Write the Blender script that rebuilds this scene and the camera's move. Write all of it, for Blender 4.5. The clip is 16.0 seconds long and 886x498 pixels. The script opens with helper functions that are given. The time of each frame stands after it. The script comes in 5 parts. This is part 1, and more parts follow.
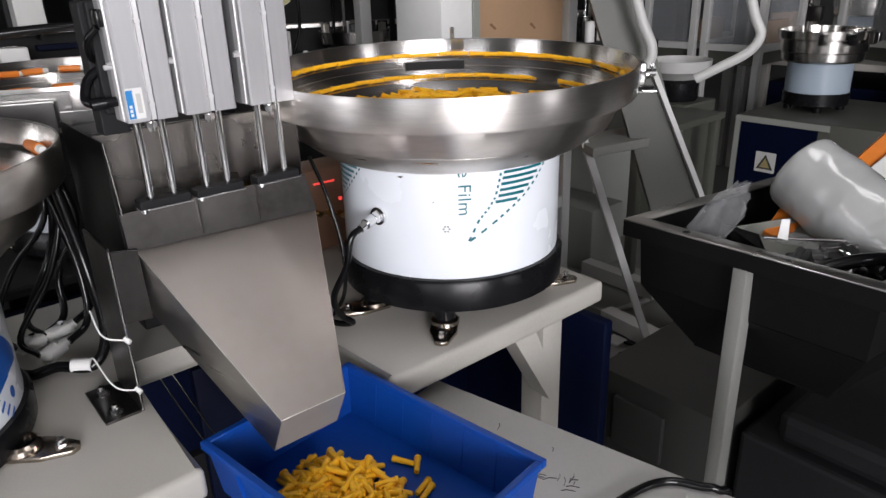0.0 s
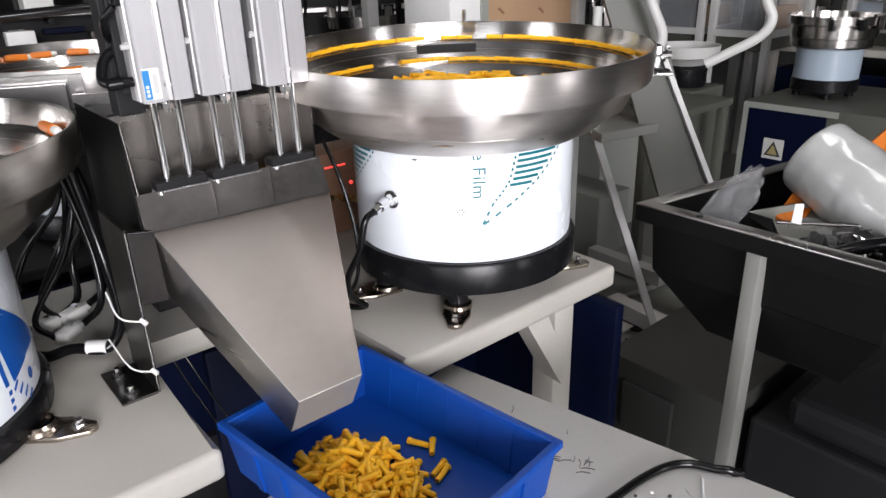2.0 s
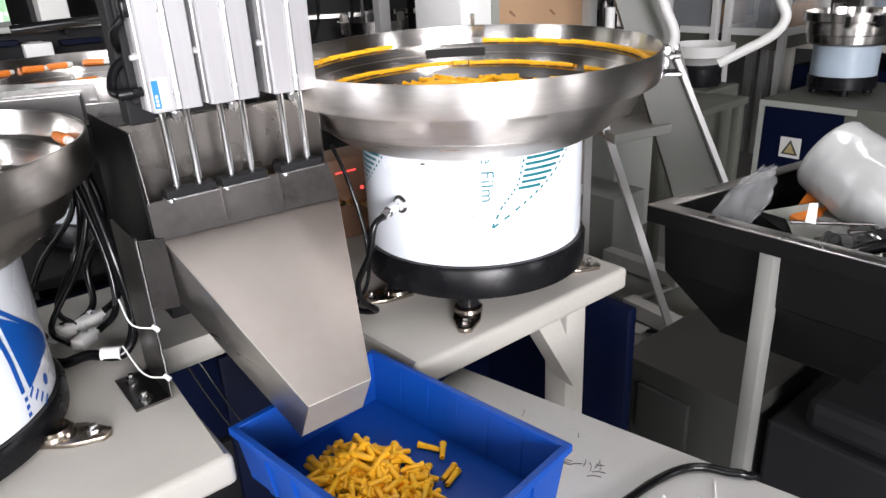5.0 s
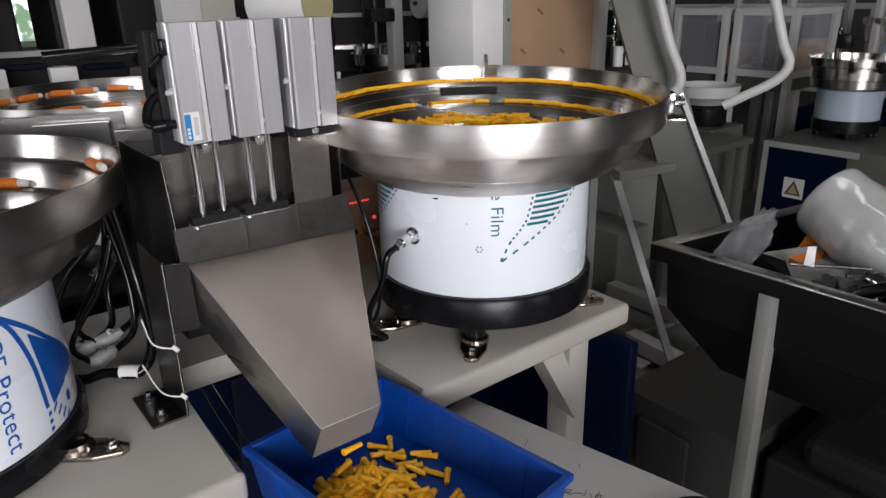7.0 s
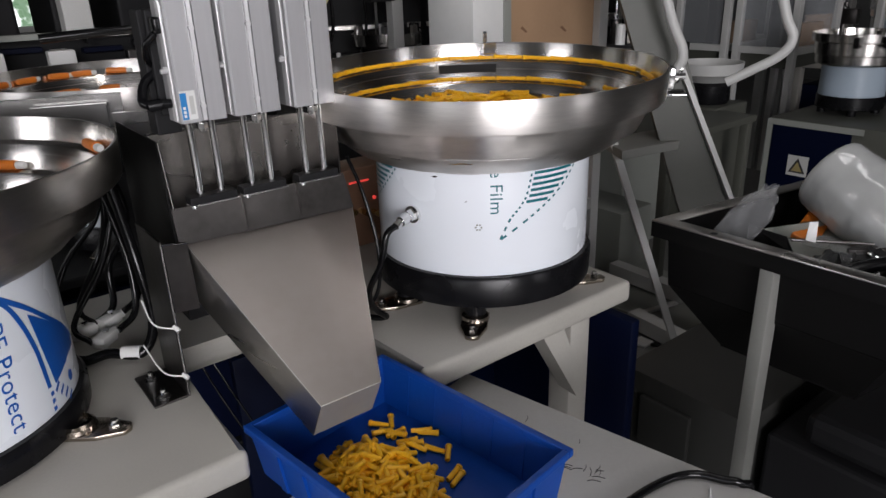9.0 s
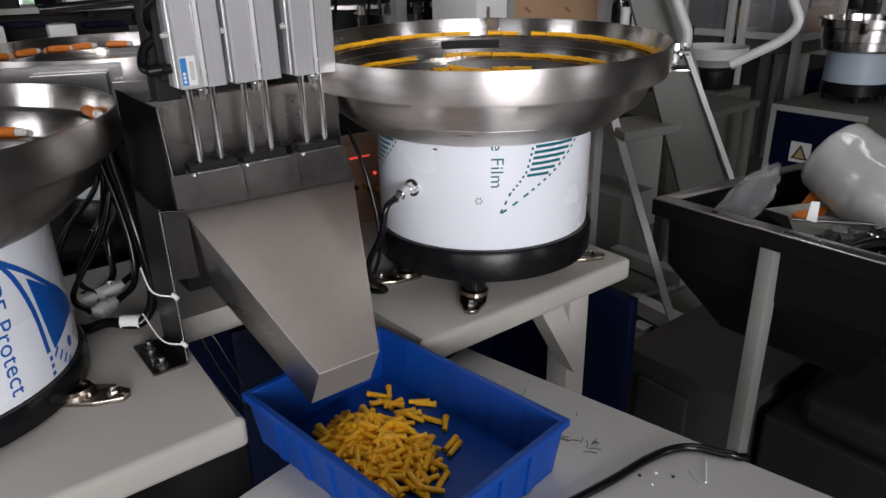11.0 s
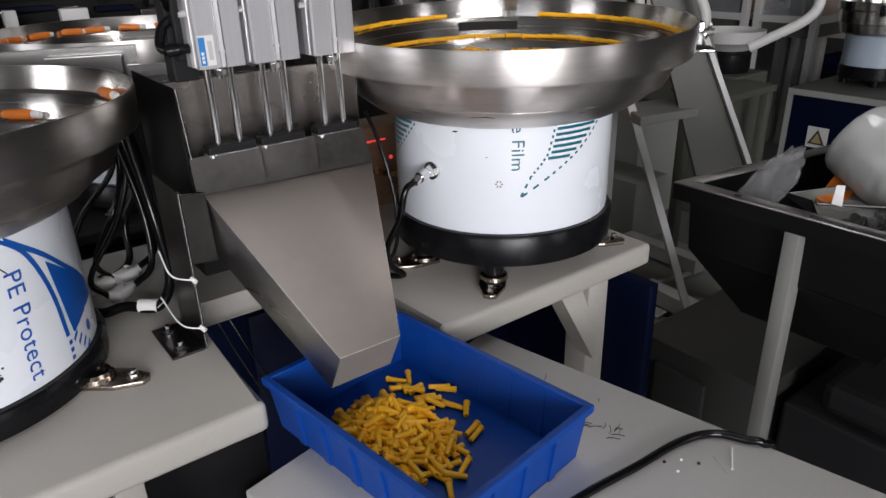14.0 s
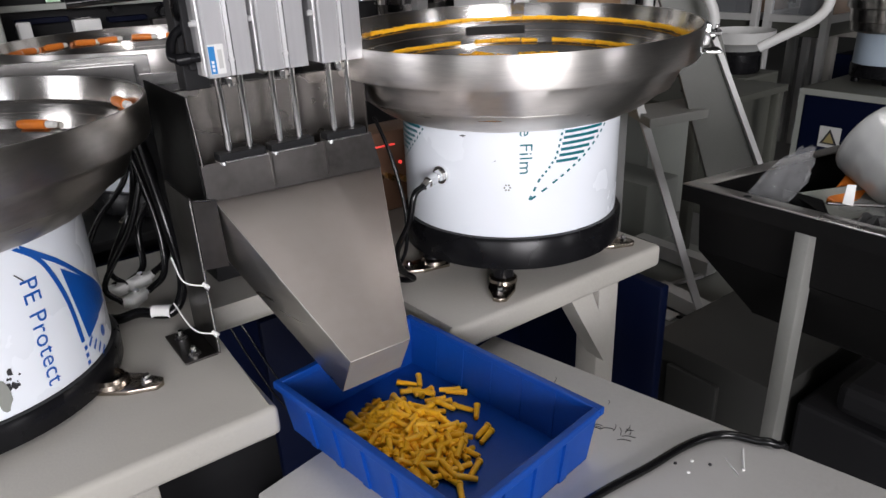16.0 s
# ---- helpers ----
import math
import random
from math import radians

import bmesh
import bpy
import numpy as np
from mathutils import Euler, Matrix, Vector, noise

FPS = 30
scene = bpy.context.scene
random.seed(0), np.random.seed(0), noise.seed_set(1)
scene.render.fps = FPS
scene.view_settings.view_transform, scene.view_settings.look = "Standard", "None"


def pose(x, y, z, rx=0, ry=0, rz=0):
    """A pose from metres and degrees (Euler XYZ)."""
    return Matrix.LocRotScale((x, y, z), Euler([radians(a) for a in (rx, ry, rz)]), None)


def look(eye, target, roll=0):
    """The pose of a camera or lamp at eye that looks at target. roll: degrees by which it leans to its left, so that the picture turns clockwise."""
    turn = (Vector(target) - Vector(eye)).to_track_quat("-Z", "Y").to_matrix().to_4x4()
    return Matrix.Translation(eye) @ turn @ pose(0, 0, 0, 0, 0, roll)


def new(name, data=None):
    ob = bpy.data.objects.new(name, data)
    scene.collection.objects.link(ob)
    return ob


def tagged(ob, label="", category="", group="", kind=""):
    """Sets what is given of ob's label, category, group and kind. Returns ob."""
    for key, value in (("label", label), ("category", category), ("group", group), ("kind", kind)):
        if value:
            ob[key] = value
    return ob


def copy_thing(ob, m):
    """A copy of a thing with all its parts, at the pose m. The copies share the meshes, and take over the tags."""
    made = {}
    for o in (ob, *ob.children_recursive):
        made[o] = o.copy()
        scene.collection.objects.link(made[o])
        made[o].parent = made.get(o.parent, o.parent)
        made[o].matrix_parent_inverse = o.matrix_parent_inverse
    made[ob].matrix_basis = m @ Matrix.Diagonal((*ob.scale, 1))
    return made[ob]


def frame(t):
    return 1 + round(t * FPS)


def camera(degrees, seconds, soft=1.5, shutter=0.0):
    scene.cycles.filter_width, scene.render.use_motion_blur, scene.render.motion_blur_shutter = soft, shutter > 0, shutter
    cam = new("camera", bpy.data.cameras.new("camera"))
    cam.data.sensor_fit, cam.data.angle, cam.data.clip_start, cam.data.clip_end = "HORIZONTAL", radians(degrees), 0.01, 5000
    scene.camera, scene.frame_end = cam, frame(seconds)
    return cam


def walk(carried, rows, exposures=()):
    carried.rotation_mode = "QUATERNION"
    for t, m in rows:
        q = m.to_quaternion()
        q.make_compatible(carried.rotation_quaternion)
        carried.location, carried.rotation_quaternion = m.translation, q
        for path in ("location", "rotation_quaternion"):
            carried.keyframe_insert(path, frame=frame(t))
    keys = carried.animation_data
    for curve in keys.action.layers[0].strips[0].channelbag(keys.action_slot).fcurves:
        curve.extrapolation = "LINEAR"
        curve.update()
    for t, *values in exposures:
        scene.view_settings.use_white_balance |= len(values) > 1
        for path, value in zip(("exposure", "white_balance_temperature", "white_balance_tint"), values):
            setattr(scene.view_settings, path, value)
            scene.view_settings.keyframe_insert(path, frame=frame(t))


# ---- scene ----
cam = camera(65.6, 16.0, soft=1.5)
PATH = [
    (0, 0.1756, 0.1935, 1.3005, 68.24, 1.69, -40.65),
    (0.5, 0.1758, 0.1920, 1.3009, 68.30, 1.77, -40.94),
    (1, 0.1724, 0.1937, 1.2985, 67.84, 1.82, -41.28),
    (1.5, 0.1655, 0.1979, 1.2964, 67.83, 1.63, -40.65),
    (2, 0.1628, 0.2036, 1.2946, 67.21, 1.63, -40.39),
    (2.5, 0.1645, 0.2033, 1.2913, 66.73, 1.30, -40.46),
    (3, 0.1637, 0.2034, 1.2913, 66.64, 1.80, -39.37),
    (3.5, 0.1647, 0.1985, 1.2935, 66.92, 2.32, -39.08),
    (4, 0.1629, 0.1964, 1.2923, 67.16, 2.67, -38.75),
    (4.5, 0.1665, 0.1977, 1.2935, 67.30, 2.49, -38.53),
    (5, 0.1705, 0.1960, 1.2957, 67.52, 2.75, -39.34),
    (7.5, 0.1393, 0.1718, 1.3174, 70.03, 1.06, -38.29),
    (8, 0.1426, 0.1696, 1.3144, 69.79, 1.36, -38.50),
    (8.5, 0.1459, 0.1734, 1.3104, 68.42, 1.89, -37.95),
    (9, 0.1473, 0.1719, 1.3085, 68.42, 1.84, -38.33),
    (11.5, 0.1417, 0.1666, 1.2885, 67.22, 0.97, -37.72),
    (12, 0.1368, 0.1668, 1.2887, 67.70, 1.02, -37.15),
    (12.5, 0.1356, 0.1721, 1.2864, 67.15, 1.11, -36.81),
    (13, 0.1351, 0.1777, 1.2803, 66.04, 1.25, -36.97),
    (13.5, 0.1349, 0.1836, 1.2798, 65.90, 1.03, -37.42),
    (14, 0.1382, 0.1842, 1.2816, 66.22, 1.44, -37.31),
    (14.5, 0.1399, 0.1811, 1.2835, 66.43, 1.84, -37.41),
    (15, 0.1387, 0.1808, 1.2826, 66.34, 1.92, -37.26),
    (15.5, 0.1380, 0.1809, 1.2821, 66.43, 2.23, -36.91),
    (16, 0.1377, 0.1778, 1.2825, 66.62, 2.35, -36.65),
]
EXPOSURES = [(0.0, 0.05), (1.0, -0.02), (1.5, 0.13), (2.0, 0.51), (3.0, 0.75), (4.0, 0.90), (5.0, 0.84), (7.5, -0.43), (9.0, -0.47), (11.5, -0.44), (12.5, -0.02), (13.0, -0.18), (14.5, -0.28), (16.0, -0.05)]
walk(cam, [(t, pose(x, y, z, rx, ry, rz)) for t, x, y, z, rx, ry, rz in PATH], EXPOSURES)

# ---- light ----
def area_lamp(name, m, sx, sy, watts, colour):
    data = bpy.data.lights.new(name, "AREA")
    data.shape, data.size, data.size_y, data.energy, data.color = "RECTANGLE", sx, sy, watts, colour
    ob = new(name, data)
    ob.matrix_world = m
    return ob


world = bpy.data.worlds.new("sky")
scene.world = world
world.use_nodes = True
sky = world.node_tree.nodes.new("ShaderNodeTexSky")
sky.sky_type, sky.sun_disc = "NISHITA", False
sky.sun_elevation, sky.sun_rotation = radians(40), radians(200)
world.node_tree.links.new(sky.outputs[0], world.node_tree.nodes["Background"].inputs[0])
world.node_tree.nodes["Background"].inputs[1].default_value = 0.1

# daylight through the windows behind and beside the camera
# The narrow second south window is unseen, added to brighten the bowl's right side.
WINDOWS_SOUTH = [(-3.6, -0.5, 480), (2.3, 3.0, 30)]
WINDOWS_WEST = [(-3.5, -1.2, 45), (1.25, 2.9, 52)]
WINDOW_NORTH = (1.2, 2.7)
SILL, HEAD = 0.9, 3.1
DAY = (0.985, 0.955, 1.0)
for x0, x1, watts in WINDOWS_SOUTH:
    area_lamp("window_light", look(((x0 + x1) / 2, -4.9, (SILL + HEAD) / 2), ((x0 + x1) / 2 + 2.5, 5, 1.0)), x1 - x0, HEAD - SILL, watts, DAY)
for y0, y1, watts in WINDOWS_WEST:
    area_lamp("window_light", look((-4.9, (y0 + y1) / 2, (SILL + HEAD) / 2), (5, (y0 + y1) / 2, 1.0)), y1 - y0, HEAD - SILL, watts, DAY)
# tubes under the ceiling, unseen and placed to brighten table, bench and hall
TUBES = [(1.0, -0.8, 17), (1.5, 0.6, 15), (1.6, 3.6, 5), (4.6, 3.2, 5)]
for x, y, watts in TUBES:
    area_lamp("tube_light", look((x, y, 4.36), (x, y, 0)), 0.25, 2.4, watts, (1.0, 0.965, 0.97))


# ---- materials ----
def material(name, colour, rough=0.5, metal=0.0, vary=0.12, scale=6.0, bump=0.0, grain=60.0, stretch=(1, 1, 1), stain=None, coat=0.0, spec=0.5):
    m = bpy.data.materials.new(name)
    m.use_nodes = True
    nt = m.node_tree
    b = nt.nodes["Principled BSDF"]
    b.inputs["Metallic"].default_value = metal
    b.inputs["Coat Weight"].default_value = coat
    b.inputs["Specular IOR Level"].default_value = spec
    co = nt.nodes.new("ShaderNodeTexCoord")
    mp = nt.nodes.new("ShaderNodeMapping")
    mp.inputs["Scale"].default_value = stretch
    nt.links.new(co.outputs["Object"], mp.inputs[0])
    big, fine = nt.nodes.new("ShaderNodeTexNoise"), nt.nodes.new("ShaderNodeTexNoise")
    big.inputs["Scale"].default_value, big.inputs["Detail"].default_value = scale, 5
    fine.inputs["Scale"].default_value, fine.inputs["Detail"].default_value = grain, 4
    nt.links.new(mp.outputs[0], big.inputs["Vector"])
    nt.links.new(mp.outputs[0], fine.inputs["Vector"])
    ramp = nt.nodes.new("ShaderNodeMapRange")
    ramp.inputs["From Min"].default_value, ramp.inputs["From Max"].default_value = 0.3, 0.7
    nt.links.new(big.outputs["Fac"], ramp.inputs["Value"])
    mix = nt.nodes.new("ShaderNodeMix")
    mix.data_type = "RGBA"
    other = stain if stain else tuple(c * (1 - vary) for c in colour)
    mix.inputs["A"].default_value, mix.inputs["B"].default_value = (*colour, 1), (*other, 1)
    fac = nt.nodes.new("ShaderNodeMath")
    fac.operation = "MULTIPLY"
    nt.links.new(ramp.outputs[0], fac.inputs[0])
    nt.links.new(fine.outputs["Fac"], fac.inputs[1])
    nt.links.new(fac.outputs[0], mix.inputs["Factor"])
    nt.links.new(mix.outputs["Result"], b.inputs["Base Color"])
    rr = nt.nodes.new("ShaderNodeMapRange")
    rr.inputs["To Min"].default_value, rr.inputs["To Max"].default_value = max(rough - 0.09, 0.02), min(rough + 0.09, 1)
    nt.links.new(big.outputs["Fac"], rr.inputs["Value"])
    nt.links.new(rr.outputs[0], b.inputs["Roughness"])
    if bump:
        bp = nt.nodes.new("ShaderNodeBump")
        bp.inputs["Strength"].default_value, bp.inputs["Distance"].default_value = bump, 0.002
        nt.links.new(fine.outputs["Fac"], bp.inputs["Height"])
        nt.links.new(bp.outputs[0], b.inputs["Normal"])
    return m


def glow(name, colour, strength):
    m = material(name, colour)
    b = m.node_tree.nodes["Principled BSDF"]
    b.inputs["Emission Color"].default_value, b.inputs["Emission Strength"].default_value = (*colour, 1), strength
    return m


def clear(name, colour, rough, alpha, bump=0.3, grain=25):
    m = material(name, colour, rough, vary=0.2, bump=bump, grain=grain)
    m.node_tree.nodes["Principled BSDF"].inputs["Alpha"].default_value = alpha
    return m


def circular_brush(m, amount=0.85):
    """Turns the gloss into the streaks of steel brushed round its axis."""
    nt = m.node_tree
    tan = nt.nodes.new("ShaderNodeTangent")
    tan.direction_type, tan.axis = "RADIAL", "Z"
    b = nt.nodes["Principled BSDF"]
    b.inputs["Anisotropic"].default_value, b.inputs["Anisotropic Rotation"].default_value = amount, 0.25
    nt.links.new(tan.outputs[0], b.inputs["Tangent"])
    return m


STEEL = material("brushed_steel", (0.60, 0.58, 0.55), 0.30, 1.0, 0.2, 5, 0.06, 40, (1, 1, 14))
BOWL_STEEL = circular_brush(material("bowl_steel", (0.78, 0.755, 0.72), 0.21, 1.0, 0.3, 7, 0.03, 40, (1, 1, 6)), 0.6)
BOWL_BAND = circular_brush(material("wavy_bowl_band", (0.84, 0.81, 0.775), 0.36, 1.0, 0.35, 9, 0.03, 50, (1, 1, 5)), 0.85)
# Bowl steel darkened because the left bowl reflects darker surroundings; mottling is its own.
SHADED_BOWL = circular_brush(material("darkened_mottled_bowl_wall", (0.50, 0.475, 0.44), 0.36, 1.0, 0.3, 14, 0.04, 60, (1, 1, 3), stain=(0.30, 0.285, 0.25)), 0.7)
BOWL_OUTER = circular_brush(material("brushed_bowl_wall", (0.82, 0.79, 0.755), 0.40, 1.0, 0.35, 9, 0.05, 60, (1, 1, 9)))
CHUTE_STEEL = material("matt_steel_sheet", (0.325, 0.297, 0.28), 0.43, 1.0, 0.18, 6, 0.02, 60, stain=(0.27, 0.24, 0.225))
LIP_STEEL = material("toned_chute_lip", (0.25, 0.25, 0.255), 0.5, 0.35, 0.15, 12, 0.02, 90)
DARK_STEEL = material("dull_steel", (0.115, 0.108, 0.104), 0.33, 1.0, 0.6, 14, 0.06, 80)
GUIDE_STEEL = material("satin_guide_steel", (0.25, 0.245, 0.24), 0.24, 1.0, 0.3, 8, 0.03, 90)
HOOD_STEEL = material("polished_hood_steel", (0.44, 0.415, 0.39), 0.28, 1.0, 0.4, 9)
CHROME = material("chrome", (0.78, 0.78, 0.78), 0.10, 1.0, 0.05)
ALU = material("anodised_aluminium", (0.52, 0.52, 0.53), 0.45, 0.7, 0.22, 30, 0.06, 220, (1, 1, 0.04))
ALU_BRIGHT = material("cut_aluminium", (0.82, 0.82, 0.83), 0.22, 1.0, 0.05)
SLOT_ALU = material("pale_slot_aluminium", (0.72, 0.72, 0.72), 0.3, 0.4, 0.1)
OLIVE = material("olive_grey_paint", (0.075, 0.077, 0.064), 0.5, 0, 0.25, 3, 0.06, 160)
LEG_GREY = material("worn_grey_leg_paint", (0.20, 0.20, 0.185), 0.5, 0, 0.2, 4, 0.06, 200)
IVORY = material("ivory_powder_coat", (0.42, 0.405, 0.365), 0.42, 0, 0.10, 5, 0.10, 300, stain=(0.33, 0.315, 0.285))
PALE = material("pale_grey_paint", (0.50, 0.50, 0.485), 0.45, 0, 0.12, 4, 0.06, 240, stain=(0.42, 0.42, 0.40))
BENCH_PAINT = material("scuffed_bench_laminate", (0.60, 0.59, 0.57), 0.42, 0, 0.12, 5, 0.05, 240, stain=(0.49, 0.48, 0.46))
GREY_PAINT = material("grey_green_paint", (0.26, 0.27, 0.245), 0.5, 0, 0.15, 4, 0.06, 200)
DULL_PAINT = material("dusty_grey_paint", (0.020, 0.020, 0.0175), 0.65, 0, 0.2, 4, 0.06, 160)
NAVY = material("navy_paint", (0.001, 0.003, 0.016), 0.5, 0, 0.2, 6, spec=0.12)
BLACK = material("black_rubber", (0.006, 0.006, 0.007), 0.27, 0, 0.3, 12, 0.08, 120, spec=0.25)
BLACK_PAINT = material("black_machine_paint", (0.012, 0.012, 0.013), 0.6, 0, 0.3, 3, spec=0.2)
CABLE = material("black_cable", (0.003, 0.003, 0.0035), 0.22, 0, 0.2, 20, spec=0.35)
FILM = material("white_protective_film", (0.82, 0.86, 0.91), 0.26, 0, 0.05, 5, 0.05, 18, coat=0.3)
TEAL = material("teal_print", (0.0, 0.13, 0.16), 0.35, 0, 0.1)
BLUE_PRINT = material("blue_print", (0.004, 0.09, 0.42), 0.35, 0, 0.1)
PALE_BLUE = material("pale_blue_film", (0.36, 0.43, 0.50), 0.35, 0, 0.1, 4)
BIN_BLUE = material("blue_bin_plastic", (0.002, 0.052, 0.30), 0.42, 0, 0.25, 9, 0.06, 140, spec=0.35)
YELLOW = material("yellow_plastic", (1.0, 0.53, 0.02), 0.33, 0, 0.12, 30, spec=0.4)
ORANGE = material("orange_plastic", (0.72, 0.20, 0.02), 0.42, 0, 0.2, 30)
WHITE_PLASTIC = material("white_plastic", (0.72, 0.72, 0.70), 0.4, 0, 0.08, 20)
CARD = material("brown_cardboard", (0.38, 0.24, 0.14), 0.85, 0, 0.15, 5, 0.05, 90)
CONCRETE = material("concrete_floor", (0.16, 0.158, 0.152), 0.42, 0, 0.45, 1.2, 0.1, 30)
WALL = material("hall_wall_paint", (0.08, 0.082, 0.08), 0.8, 0, 0.2, 0.8, 0.05, 20)
CEILING = material("ceiling_sheet", (0.06, 0.06, 0.06), 0.7, 0, 0.2, 1.0)
LABEL_BLUE = material("blue_label", (0.02, 0.20, 0.50), 0.4, 0, 0.05)
BRASS = material("brass", (0.60, 0.42, 0.18), 0.28, 1.0, 0.1)
BRONZE = material("worn_foot_steel", (0.38, 0.33, 0.28), 0.22, 1.0, 0.2, 20)
INK = material("black_ink", (0.02, 0.02, 0.022), 0.6)
BAG = clear("clear_bag", (0.60, 0.61, 0.62), 0.08, 0.13, 0.8, 40)
ROLL = clear("wrapped_roll", (0.46, 0.47, 0.46), 0.09, 0.9, 1.0, 22)
ROLL.node_tree.nodes["Principled BSDF"].inputs["Coat Weight"].default_value = 0.8
ACRYLIC = clear("acrylic_sheet", (0.60, 0.63, 0.66), 0.05, 0.14)
# Steel darkened to near black in place of the dim surroundings it reflects.
SHADED_STEEL = material("shade_darkened_steel", (0.011, 0.0107, 0.0107), 0.45, 0.7, 0.4, 5, 0.05, 60)
PIT = material("hole_shade_black", (0.01, 0.01, 0.01), 0.8)
OUTSIDE = glow("daylight_and_leaves", (1.0, 1.0, 1.0), 3.0)
_nt = OUTSIDE.node_tree
_leaf, _ramp, _co = _nt.nodes.new("ShaderNodeTexNoise"), _nt.nodes.new("ShaderNodeValToRGB"), _nt.nodes.new("ShaderNodeTexCoord")
_leaf.inputs["Scale"].default_value, _leaf.inputs["Detail"].default_value = 5.0, 6
_ramp.color_ramp.elements[0].position, _ramp.color_ramp.elements[0].color = 0.44, (0.03, 0.09, 0.03, 1)
_ramp.color_ramp.elements[1].position, _ramp.color_ramp.elements[1].color = 0.56, (0.95, 1.0, 1.0, 1)
_nt.links.new(_co.outputs["Object"], _leaf.inputs["Vector"])
_nt.links.new(_leaf.outputs["Fac"], _ramp.inputs["Fac"])
_nt.links.new(_ramp.outputs["Color"], _nt.nodes["Principled BSDF"].inputs["Emission Color"])
RED_GLOW = glow("red_indicator", (1.0, 0.07, 0.06), 0.8)


# ---- mesh helpers ----
def part(name, bm, mat, parent, label="", smooth=None):
    me = bpy.data.meshes.new(name)
    bmesh.ops.recalc_face_normals(bm, faces=bm.faces)
    bm.to_mesh(me)
    bm.free()
    me.materials.append(mat)
    if smooth is not None:
        me.shade_smooth()
        me.set_sharp_from_angle(angle=radians(smooth))
    ob = new(name, me)
    ob.parent = parent
    if label:
        tagged(ob, label)
    return ob


def thing(name, loc, label, category, group="", kind="", rz=0):
    ob = new(name)
    ob.matrix_basis = pose(*loc, 0, 0, rz)
    ob.empty_display_size = 0.05
    return tagged(ob, label, category, group, kind)


def block(x0, x1, y0, y1, z0, z1, bevel=0.0, seg=2, bm=None):
    bm = bm or bmesh.new()
    vs = bmesh.ops.create_cube(bm, size=1)["verts"]
    for v in vs:
        v.co = ((x0 + x1) / 2 + v.co.x * (x1 - x0), (y0 + y1) / 2 + v.co.y * (y1 - y0), (z0 + z1) / 2 + v.co.z * (z1 - z0))
    if bevel:
        es = list({e for v in vs for e in v.link_edges})
        bmesh.ops.bevel(bm, geom=es, offset=bevel, segments=seg, affect="EDGES", profile=0.5)
    return bm


def lathe(profile, n=64, cap=False, bm=None):
    """Turns a list of (radius, z) about the z axis."""
    bm = bm or bmesh.new()
    rings = []
    for r, z in profile:
        if r < 1e-6:
            rings.append([bm.verts.new((0, 0, z))])
        else:
            rings.append([bm.verts.new((r * math.cos(2 * math.pi * k / n), r * math.sin(2 * math.pi * k / n), z)) for k in range(n)])
    for a, b in zip(rings, rings[1:]):
        for k in range(n):
            q = [a[k % len(a)], a[(k + 1) % len(a)], b[(k + 1) % len(b)], b[k % len(b)]]
            q = list(dict.fromkeys(q))
            if len(q) > 2:
                bm.faces.new(q)
    return bm


def rod(a, b, r, n=12, bm=None, r2=None):
    bm = bm or bmesh.new()
    a, b = Vector(a), Vector(b)
    m = Matrix.Translation((a + b) / 2) @ (b - a).to_track_quat("Z", "Y").to_matrix().to_4x4()
    bmesh.ops.create_cone(bm, cap_ends=True, segments=n, radius1=r, radius2=r if r2 is None else r2, depth=(b - a).length, matrix=m)
    return bm


def smooth_path(points, steps=6):
    """A Catmull-Rom line through the points."""
    p = [Vector(q) for q in points]
    p = [2 * p[0] - p[1], *p, 2 * p[-1] - p[-2]]
    out = []
    for a, b, c, d in zip(p, p[1:], p[2:], p[3:]):
        for k in range(steps):
            t = k / steps
            out.append(0.5 * (2 * b + (c - a) * t + (2 * a - 5 * b + 4 * c - d) * t * t + (3 * b - a - 3 * c + d) * t ** 3))
    return out + [p[-2]]


def tube(points, r, n=10, steps=6, bm=None):
    bm = bm or bmesh.new()
    line = smooth_path(points, steps)
    rings, side = [], None
    for k, q in enumerate(line):
        way = (line[min(k + 1, len(line) - 1)] - line[max(k - 1, 0)]).normalized()
        side = way.orthogonal().normalized() if side is None else (side - way * side.dot(way)).normalized()
        up = way.cross(side)
        rings.append([bm.verts.new(q + r * (side * math.cos(2 * math.pi * j / n) + up * math.sin(2 * math.pi * j / n))) for j in range(n)])
    for a, b in zip(rings, rings[1:]):
        for j in range(n):
            bm.faces.new((a[j], a[(j + 1) % n], b[(j + 1) % n], b[j]))
    bm.faces.new(rings[0])
    bm.faces.new(rings[-1])
    return bm


def prism(outline, z0, z1, bevel=0.0, bm=None):
    """Raises an outline of (x, y) from z0 to z1."""
    bm = bm or bmesh.new()
    lo = [bm.verts.new((x, y, z0)) for x, y in outline]
    hi = [bm.verts.new((x, y, z1)) for x, y in outline]
    n = len(outline)
    bm.faces.new(lo), bm.faces.new(hi)
    for k in range(n):
        bm.faces.new((lo[k], lo[(k + 1) % n], hi[(k + 1) % n], hi[k]))
    if bevel:
        bmesh.ops.bevel(bm, geom=[e for e in bm.edges], offset=bevel, segments=3, affect="EDGES", profile=0.5)
    return bm


def sheet(corners, thick, bm=None):
    """A flat plate of that thickness on the loop of corners."""
    bm = bm or bmesh.new()
    c = [Vector(p) for p in corners]
    nrm = (c[1] - c[0]).cross(c[-1] - c[0]).normalized() * thick / 2
    a = [bm.verts.new(p + nrm) for p in c]
    b = [bm.verts.new(p - nrm) for p in c]
    n = len(c)
    bm.faces.new(a), bm.faces.new(b)
    for k in range(n):
        bm.faces.new((a[k], a[(k + 1) % n], b[(k + 1) % n], b[k]))
    return bm


